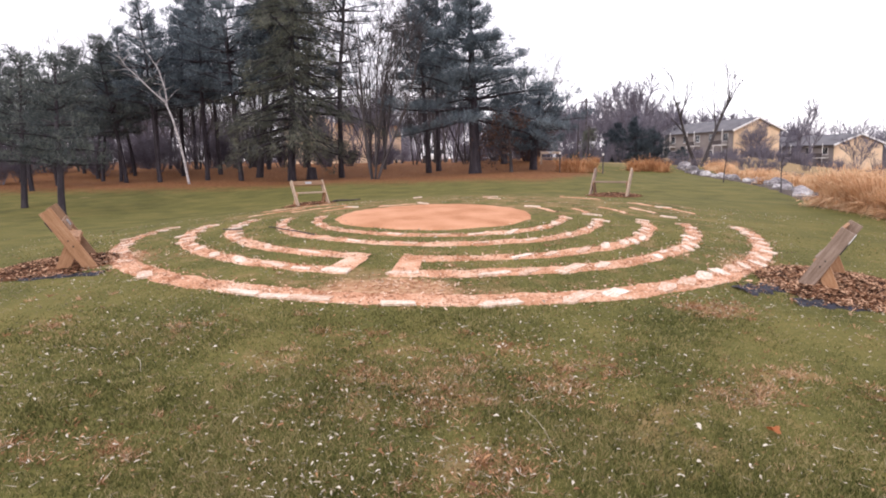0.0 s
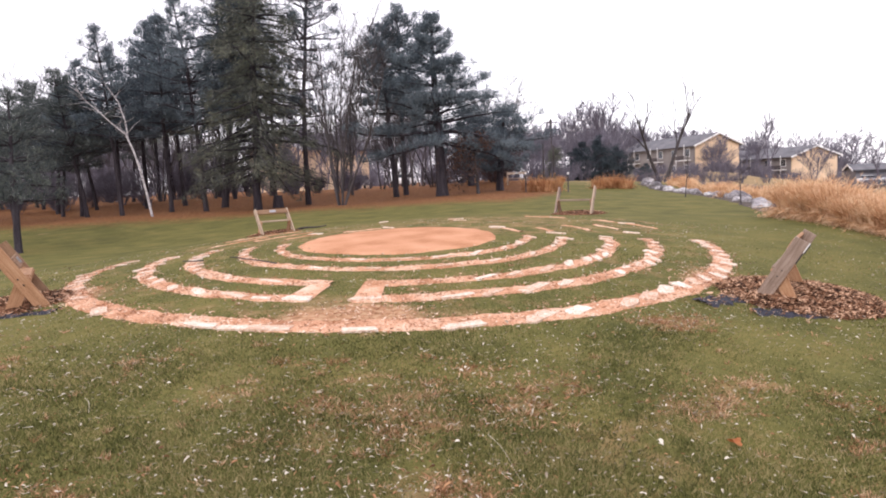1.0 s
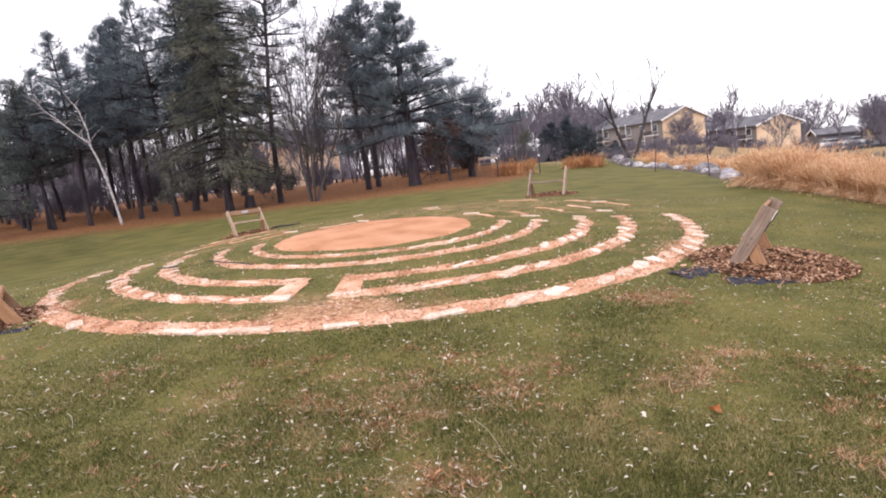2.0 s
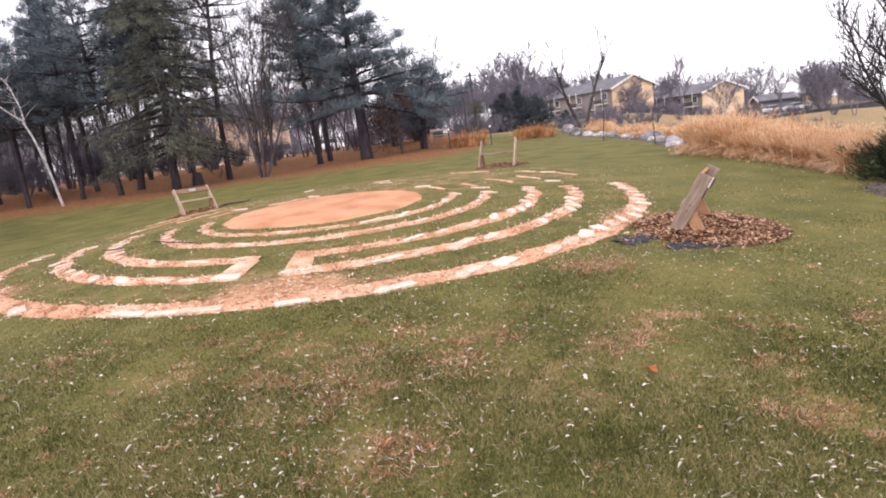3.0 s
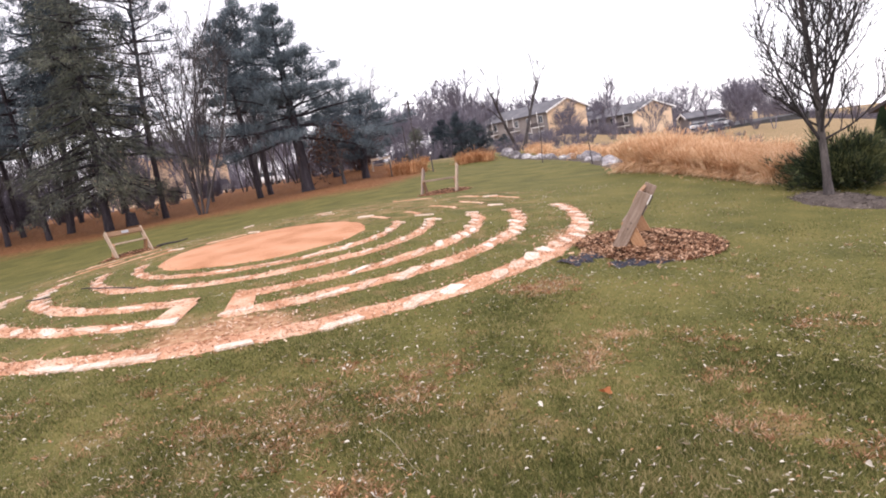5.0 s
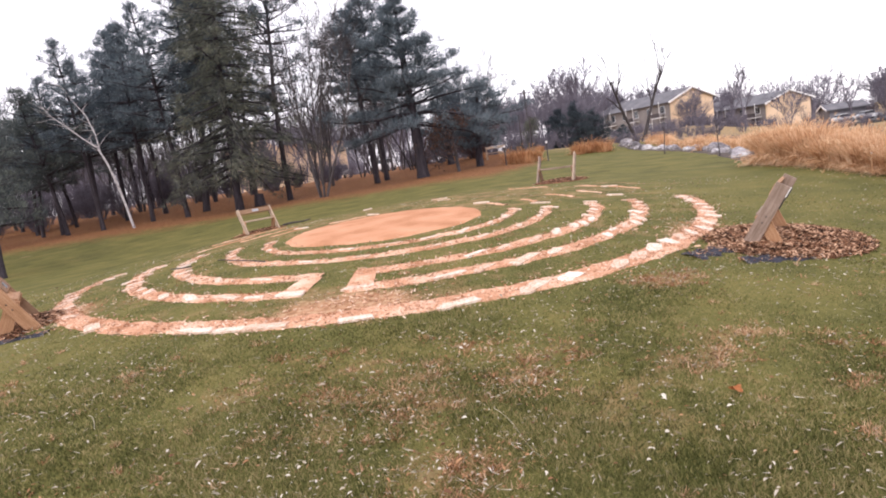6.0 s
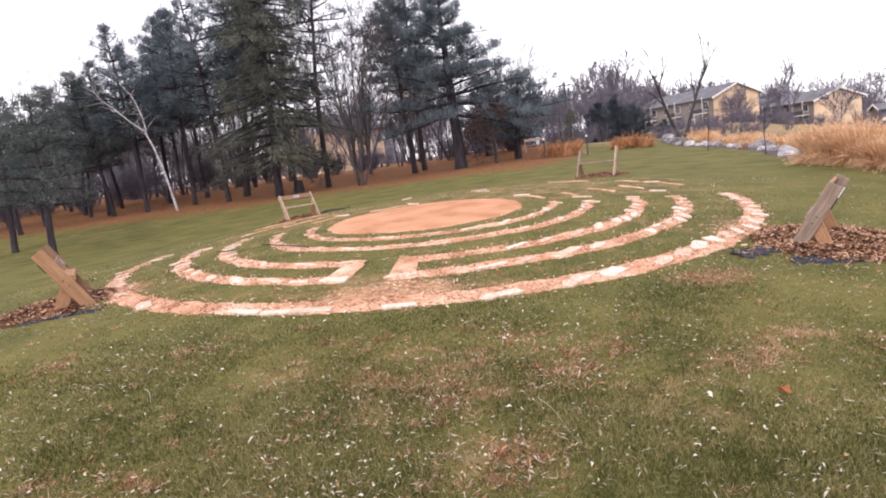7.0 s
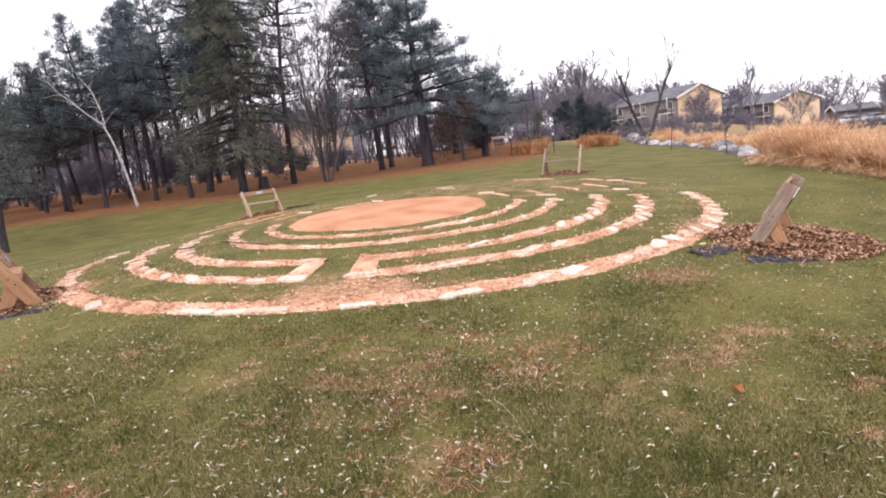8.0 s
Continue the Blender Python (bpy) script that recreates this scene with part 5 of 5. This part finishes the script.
def hose(points):
    """Black edging pipe lying across the lines."""
    s = Soup()
    p = np.array(points)
    u = np.linspace(0, len(p) - 1, 40)
    x, y = np.interp(u, range(len(p)), p[:, 0]), np.interp(u, range(len(p)), p[:, 1])
    s.tube(np.stack([x, y, gz(x, y) + 0.03], 1), np.full(40, 0.008), 8)
    t = root("edging_pipe", pose(0, 0, 0), "black plastic edging pipe lying over the chip lines", "edging")
    s.link("pipe", BLACK, t, smooth=True)


hose(((-4.70, 9.97), (-4.45, 9.80), (-4.28, 9.78)))
hose(((-3.89, 9.87), (-3.72, 9.75), (-3.59, 9.59), (-3.23, 9.29), (-2.86, 8.94)))

# ---------------------------------------------------------------- buildings and distance


def apartment(m, label, L, W, eave, ridge, floors, wall, gable_wall, group):
    """A long gabled block: ridge along x, facade at y=0 with balconies, gable end at x=0."""
    t = root("apartment_building", m, label, "apartment building", group)
    body = part("wall", prism([(0, -4.5), (W, -4.5), (W, eave), (W / 2, ridge), (0, eave)], -L, 0), gable_wall, t)
    body.matrix_basis = Matrix.Rotation(radians(90), 4, "Z")
    # facade cladding on the long side
    part("facade", box(L - 0.4, 0.12, eave + 4.0, (L / 2, -0.06, eave / 2 - 2.05)), wall, t)
    slope = math.atan2(ridge - eave, W / 2)
    run = math.hypot(W / 2, ridge - eave) + 0.9
    for side, y0 in ((1, 0), (-1, W)):
        c = Vector((L / 2, y0 + side * (W / 4 - 0.4 * math.cos(slope)), (eave + ridge) / 2 + 0.16 - 0.4 * math.sin(slope)))
        part("roof", box(L + 1.4, run, 0.22, c, 0.0, Matrix.Rotation(side * slope, 4, "X")), SHINGLE, t)
        for x in (-0.72, L + 0.72):
            part("fascia", box(0.06, run, 0.34, c + Vector((x - L / 2, 0, -0.04)), 0.0, Matrix.Rotation(side * slope, 4, "X")), TRIM, t, "white bargeboard")
    fh = (eave + 0.2) / floors
    n = int(L // 5)
    for f in range(floors):
        z = f * fh + fh * 0.52
        for k in range(n):
            x = (k + 0.5) * L / n
            w = part("window", box(1.7, 0.10, fh * 0.5, (x, -0.16, z)), TRIM, t)
            for s_ in (-0.42, 0.42):
                part("pane", box(0.76, 0.04, fh * 0.44, (x + s_, -0.215, z)), DARK_GLASS, w)
            if k % 2 == 0:
                b = part("balcony", box(3.4, 1.6, 0.16, (x + 0.6, -0.95, f * fh + 0.15)), TRIM, t, "white-edged balcony")
                part("railing", box(3.4, 0.06, 0.9, (x + 0.6, -1.7, f * fh + 0.68)), DARK_ROOF, b)
                for s_ in (-1.6, 1.6):
                    part("post", box(0.09, 0.09, fh, (x + 0.6 + s_, -1.62, f * fh + fh / 2)), TRIM, b)
    return t


ang = math.degrees(math.atan2(0.97, -0.24))
APTS = "apartment blocks"
apartment(pose(45.6, 142.0, 0.2, 0, 0, ang) @ Matrix.Diagonal((1, -1, 1, 1)), "tan gabled apartment block with grey roof and balconies", 34, 10.2, 6.7, 9.0, 2, STUCCO, SIDING, APTS)
apartment(pose(68.8, 149.3, -2.5, 0, 0, ang) @ Matrix.Diagonal((1, -1, 1, 1)), "tan gabled apartment block behind bare trees", 26, 11.5, 6.2, 8.3, 2, STUCCO, SIDING, APTS)
apartment(pose(86.0, 146.0, -4.4, 0, 0, 162), "grey apartment block beyond a car park", 6.5, 9.0, 4.6, 5.6, 2, SLATE, SLATE, APTS)
apartment(pose(-31.2, 87.4, 1.0, 0, 0, 60) @ Matrix.Diagonal((1, -1, 1, 1)), "orange-tan gabled apartment block seen between trunks", 13, 10.0, 5.6, 7.8, 2, SIDING, SIDING, APTS)


def church():
    """A brick hall under a single steep roof plane, with a tall dark window at its high end."""
    a, b = Vector((61.4, 68.7, 0)), Vector((59.6, 53.7, 0))
    d = (b - a)
    L = d.length
    z0 = -4.7
    m = Matrix.Translation((a.x, a.y, z0)) @ Matrix.Rotation(math.atan2(d.y, d.x), 4, "Z")
    t = root("church_building", m, "brown brick church with one steep roof slope", "church")
    top = lambda x: 2.9 + 5.1 * x / L
    part("wall", prism([(0, -1.6), (L, -1.6), (L, top(L)), (0, top(0))], 0.0, 14.0), BRICK, t)
    s = math.atan2(5.1, L)
    Lr = math.hypot(L + 6, 5.1 * (L + 6) / L)
    part("roof", box(Lr, 15.0, 0.4, ((L + 5) / 2 - 0.5, 7.0, (top(0) + top(L + 5)) / 2 + 0.2), 0.02, Matrix.Rotation(-s, 4, "Y")), DARK_ROOF, t, "dark roof edge")
    part("gable_panel", prism([(L, 4.6), (L + 4.5, 6.2), (L + 4.5, top(L + 4.5)), (L, top(L))], 0.3, 13.5), TRIM, t, "white gable panel")
    win = part("tall_window", prism([(L, -0.6), (L + 4.5, -0.6), (L + 4.5, 6.2), (L, 4.6)], 0.4, 13.4), DARK_GLASS, t, "dark glazed wall")
    for k in range(4):
        part("mullion", box(0.10, 0.10, 6.2, (L + 0.4 + k * 1.2, 0.36, 2.4)), BLACK, win)
    door = part("door", box(1.15, 0.12, 2.2, (L - 2.6, -0.05, 0.95)), BLACK, t, "dark door")
    part("door_frame", box(1.35, 0.08, 0.12, (L - 2.6, -0.06, 2.12)), TRIM, door)
    part("door_lamp", box(0.25, 0.2, 0.2, (L - 2.6, -0.12, 2.45), 0.03), TRIM, t)
    part("window", box(0.7, 0.1, 1.6, (1.9, -0.03, 1.6)), DARK_GLASS, t)
    part("window_light", box(0.5, 0.1, 0.5, (6.3, -0.03, 2.2)), TRIM, t, "small pale window")
    return m, L, z0


cm, cl, cz = church()


def arborvitae(m, label, h, rad, seed):
    q = np.random.default_rng(seed)
    t = root("arborvitae", m, label, "shrub", "arborvitae row by the church")
    s, w = Soup(), Soup()
    w.tube([(0, 0, -0.2), (0, 0, h * 0.5), (0, 0, h * 0.9)], [0.09, 0.06, 0.01], 6)
    n = 9000
    u = q.uniform(0, 1, n) ** 0.8
    a = q.uniform(0, 2 * np.pi, n)
    rr = rad * (1 - u ** 1.5) ** 0.75 * (0.75 + 0.3 * q.uniform(0, 1, n)) * np.minimum(1, 0.55 + u * 3)
    base = np.stack([rr * np.cos(a), rr * np.sin(a), 0.05 + u * h * 0.95], 1)
    s.blades(base, np.stack([np.cos(a) * 0.5, np.sin(a) * 0.5, np.ones(n)], 1) + q.normal(0, 0.3, (n, 3)), q.uniform(0.12, 0.3, n), q.uniform(0.04, 0.08, n))
    w.link("trunk", PINE_BARK, t)
    s.link("foliage", ARBOR, t)


for k, (u, h, rad) in enumerate(((3.0, 4.1, 0.95), (5.0, 4.2, 0.85), (7.0, 3.6, 0.75), (9.3, 4.6, 1.05))):
    p = cm @ Vector((u, -1.6, 0))
    arborvitae(pose(p.x, p.y, cz - 0.6), "narrow upright dark green arborvitae against brick", h, rad, 80 + k)
p0, p1 = cm @ Vector((-4, -4.2, 0)), cm @ Vector((cl + 6, -4.2, 0))
n = 24
xs, ys = np.linspace(p0.x, p1.x, n), np.linspace(p0.y, p1.y, n)
wid = np.array([(p1 - p0).y, -(p1 - p0).x]) / (p1 - p0).xy.length * 0.9
V = np.concatenate([np.stack([xs + wid[0] * s_, ys + wid[1] * s_, np.maximum(gz(xs + wid[0] * s_, ys + wid[1] * s_), gz(xs - wid[0] * s_, ys - wid[1] * s_)) + 0.05], 1) for s_ in (-1, 1)])
k = np.arange(n - 1)
tagged(link("footpath", V, np.stack([k, k + 1, k + 1 + n, k + n], 1), WALK), "pale concrete footpath along the church", "path", kind="structure")

# far leafless trees along the horizon
bare_tree("far_tree", at(19.7, 67.0), "old leafless tree with two forked stems before the flats", 9.2, 91, "", BARE_BARK, stems=2, depth=3, trunk_r=0.27, fork=0.45, spread_=0.45, kids=(1, 2), twig=0.025, splay=(0.34, 0.46))
FAR = "distant leafless trees"
far_b = bare_tree("far_tree", at(47, 104), "distant leafless tree, grey-brown twigs with haze tint", 9.0, 92, FAR, HAZED_BARK, depth=3, trunk_r=0.15, fork=0.25, kids=(4, 6), twig=0.025)
far_c = bare_tree("far_tree", at(52, 140), "distant leafless tree, grey-brown twigs with haze tint", 8.0, 93, FAR, HAZED_BARK, stems=3, depth=3, trunk_r=0.10, fork=0.2, spread_=0.6, kids=(4, 6), twig=0.025)
far_d = bare_tree("far_tree", at(14, 80), "distant leafless tree, grey-brown twigs with haze tint", 8.5, 94, FAR, HAZED_BARK, stems=2, depth=3, trunk_r=0.12, fork=0.2, spread_=0.65, kids=(5, 6), twig=0.025)
r = random.Random(23)
for k in range(150):
    d, a = r.uniform(62, 200), radians(r.uniform(-44, 62))
    if 13 < math.degrees(a) < 36 and d < 175:
        d = r.uniform(178, 240)
    low = 1.0
    if math.degrees(a) > 36:
        d, low = r.uniform(150, 220), 0.5
    if 0 < math.degrees(a) < 13:
        d, low = r.uniform(105, 200), 0.52
    x, y = d * math.sin(a), d * math.cos(a)
    copy_thing((far_b, far_c, far_d)[k % 3], at(x, y, r.uniform(0, 360), low * r.uniform(0.7, 1.1) * (1.0 + max(0, d - 100) / 190)))
for k in range(185):
    d, a = r.uniform(185, 290), radians(r.uniform(4, 52))
    copy_thing((far_b, far_c, far_d)[k % 3], at(d * math.sin(a), d * math.cos(a), r.uniform(0, 360), r.uniform(1.5, 2.1) * (1 - 0.66 * float(sstep((math.degrees(a) - 18) / 17)))))
for x, y, s_, src in ((10.5, 52, 0.42, far_d), (12.5, 56, 0.5, far_c), (9.0, 58, 0.48, far_c), (7.0, 62, 0.5, far_d), (14, 68, 0.9, far_b), (40, 108, 0.5, far_c), (51, 118, 0.85, far_b), (66, 108, 0.9, far_b), (61, 118, 0.8, far_d), (76, 104, 0.9, far_d), (5, 54, 0.45, far_c), (3, 60, 0.5, far_d), (41, 170, 1.2, far_c), (66, 160, 1.1, far_d), (72, 168, 1.2, far_c), (76, 160, 1.0, far_b), (63, 170, 1.2, far_b)):
    copy_thing(src, at(x, y, x * 37 % 360, s_))
# low dark evergreens before the flats
conifer("cedar", at(6.4, 50.0), "dark low evergreen before distant trees", 2.6, 1.4, 0.2, "spruce", "low evergreens", 95, 0.9, 0.08)
ev = conifer("cedar", at(10.2, 50.0), "broad rounded dark evergreen before the flats", 2.9, 2.0, 0.1, "pine", "low evergreens", 96, 1.3, 0.1, leaf_mat=DARK_SPRUCE)
for x, y, s_ in ((8.6, 51.0, 0.7), (11.9, 51.5, 0.85), (10.9, 53.0, 1.15), (9.3, 54.0, 1.0), (20.3, 76.0, 0.7)):
    copy_thing(ev, at(x, y, x * 31, s_))

pole = root("utility_pole", at(11.5, 90.0), "wooden utility pole with crossarm above distant trees", "utility pole")
part("shaft", box(0.26, 0.26, 8.4, (0, 0, 4.0), 0.03), BARE_BARK, pole)
part("crossarm", box(1.8, 0.12, 0.14, (0, 0, 7.7), 0.01), BARE_BARK, pole)


lot = root("car_park", pose(76, 128, -2.2, 0, 0, 20), "grey asphalt car park beyond dry grass", "car park", kind="structure")
part("slab", box(34, 20, 3.0, (0, 0, -1.5), 0.05), ASPHALT, lot)


def car(m, paint, label):
    t = root("parked_car", m, label, "car", "parked cars")
    bm = prism([(-2.1, 0.35), (2.15, 0.35), (2.2, 0.75), (1.2, 0.95), (-2.05, 1.0), (-2.15, 0.7)], -0.85, 0.85)
    bmesh.ops.bevel(bm, geom=bm.edges[:], offset=0.06, segments=2, affect="EDGES")
    body = part("body", bm, paint, t)
    part("cabin", prism([(-1.7, 0.98), (0.95, 0.95), (0.25, 1.45), (-1.2, 1.48)], -0.74, 0.74), DARK_GLASS, t)
    part("roof", box(1.5, 1.4, 0.06, (-0.48, 0, 1.49), 0.02), paint, t)
    for x in (-1.35, 1.35):
        for y in (-0.8, 0.8):
            bm = bmesh.new()
            bmesh.ops.create_cone(bm, segments=20, radius1=0.32, radius2=0.32, depth=0.2, cap_ends=True)
            bmesh.ops.transform(bm, matrix=Matrix.Translation((x, y, 0.32)) @ Matrix.Rotation(radians(90), 4, "X"), verts=bm.verts)
            w = part("wheel", bm, RUBBER, t)
            part("rim", box(0.3, 0.22, 0.3, (x, y, 0.32), 0.03), CAR_SILVER, w)
    for y in (-0.6, 0.6):
        part("headlight", box(0.05, 0.3, 0.14, (2.16, y, 0.72), 0.01), TRIM, body)


for x, y, turn, paint, label in ((72.5, 126.7, 20, CAR_WHITE, "white parked car beyond dry grass"), (76.5, 125.5, 10, CAR_SILVER, "silver parked car beyond dry grass"),
                                 (-9.0, 78, 80, CAR_WHITE, "white parked car seen between trunks"), (-5.0, 80, 85, CAR_SILVER, "silver parked car seen between trunks"), (-14.0, 76, 85, CAR_SILVER, "silver parked car seen between trunks"), (-1.5, 82, 85, CAR_WHITE, "white parked car seen between trunks")):
    car(pose(x, y, g(x, y) if x < 0 else -2.2, 0, 0, turn), paint, label)

# ---------------------------------------------------------------- limestone slabs in the lines


def slab_mesh(k):
    q = random.Random(100 + k)
    bm = bmesh.new()
    n = 9
    L, W = 0.5, 0.5
    top, bot = [], []
    for i in range(n):
        a = 6.283 * i / n + q.uniform(-0.2, 0.2)
        sx, sy = math.cos(a), math.sin(a)
        f = 0.5 / max(abs(sx), abs(sy)) * q.uniform(0.78, 1.0)
        top.append(bm.verts.new((sx * f * L * 0.96 * 2, sy * f * W * 0.96 * 2, 0.02 + q.uniform(-0.004, 0.004))))
        bot.append(bm.verts.new((sx * f * L * 2, sy * f * W * 2, -0.03)))
    bm.faces.new(top)
    for i in range(n):
        j = (i + 1) % n
        bm.faces.new((bot[i], bot[j], top[j], top[i]))
    me = bpy.data.meshes.new("slab")
    bmesh.ops.recalc_face_normals(bm, faces=bm.faces)
    bm.to_mesh(me)
    bm.free()
    me.materials.append(SLAB)
    return me


SLABS = [slab_mesh(k) for k in range(6)]
lines = [o for o in scene.objects if o.name.startswith("mulch_line")]
HOSTS = ((0, 0), (2, 2), (4, 5), (6, 7), (8, 8))     # the chip line on each side that holds the slabs
r = random.Random(31)


def lay(ring, a, ln, wd, off=0.0, askew=9):
    rad = RINGS[ring][0] + off
    x, y = CX + rad * math.sin(radians(a)), CY - rad * math.cos(radians(a))
    ob = new("slab", SLABS[r.randrange(6)])
    ob.parent = lines[HOSTS[ring][int(a > 0)]]
    e = 0.2
    nx_, ny_ = -(g(x + e, y) - g(x - e, y)) / (2 * e), -(g(x, y + e) - g(x, y - e)) / (2 * e)
    tilt = Vector((nx_, ny_, 1)).normalized().to_track_quat("Z", "Y").to_matrix().to_4x4()
    ob.matrix_basis = Matrix.Translation((x, y, g(x, y) + 0.001)) @ tilt @ Matrix.Rotation(radians(a + r.uniform(-askew, askew)), 4, "Z") @ Matrix.Diagonal((ln, wd, 1, 1))


for ring, spots in (
    (4, ((-8.9, 0.62, 0.17, 0.10), (1.6, 0.40, 0.13, 0.12), (12.5, 0.52, 0.17, 0.12), (-36, 0.40, 0.2, 0.08), (-17, 0.5, 0.14, 0.1), (-12.5, 0.4, 0.13, 0.12), (21.6, 0.5, 0.2, 0.05), (27, 0.4, 0.2, 0.0), (34.8, 0.42, 0.2, 0.02), (39.5, 0.36, 0.2, -0.05), (44, 0.4, 0.22, -0.1))),
    (3, ((27.6, 0.62, 0.17, 0.0), (14.5, 0.5, 0.12, 0.05), (-10.4, 0.42, 0.2, 0.02), (-22.6, 0.5, 0.13, 0.0), (0.4, 0.42, 0.17, 0.02), (20, 0.4, 0.12, 0.04), (34, 0.36, 0.15, 0.0), (-31, 0.42, 0.15, 0.0), (-39, 0.34, 0.15, 0), (-16.5, 0.3, 0.12, 0.05))),
    (2, ((38.6, 0.45, 0.13, 0.0), (22.9, 0.42, 0.1, 0.02), (-36, 0.36, 0.12, 0), (-22.6, 0.42, 0.12, 0), (46, 0.3, 0.13, 0), (54, 0.3, 0.13, 0), (30, 0.3, 0.1, 0))),
    (1, ((-2.8, 0.3, 0.08, 0), (-20, 0.3, 0.08, 0), (18, 0.3, 0.08, 0), (34, 0.3, 0.08, 0), (50, 0.3, 0.1, 0))),
    (0, ((20.5, 0.36, 0.08, 0), (36.2, 0.42, 0.1, 0), (5, 0.36, 0.07, 0), (-12, 0.3, 0.07, 0), (52, 0.3, 0.1, 0), (66, 0.3, 0.11, 0))),
):
    for a, ln, wd, off in spots:
        lay(ring, a, ln, wd, off)
    # closer set at the sides, where the bands run away from the entrance
    for side in (-1, 1):
        a = 48.0 if ring > 1 else 60.0
        while a < 92:
            lay(ring, side * a, r.uniform(0.14, 0.36), RINGS[ring][1] * float(taper(side * a, RINGS[ring][0])) * r.uniform(0.28, 0.62), r.uniform(-0.10, 0.10) * RINGS[ring][1] / 0.39, 26)
            a += math.degrees(r.uniform(0.22, 0.36) / RINGS[ring][0]) * (1.0 if side > 0 else 1.4)
    for a in (102, 108, 118, 131, 150, 168, -112, -128, -147, -165):
        if r.random() < 0.22:
            lay(ring, a + r.uniform(-4, 4), r.uniform(0.3, 0.5), 0.09, 0)
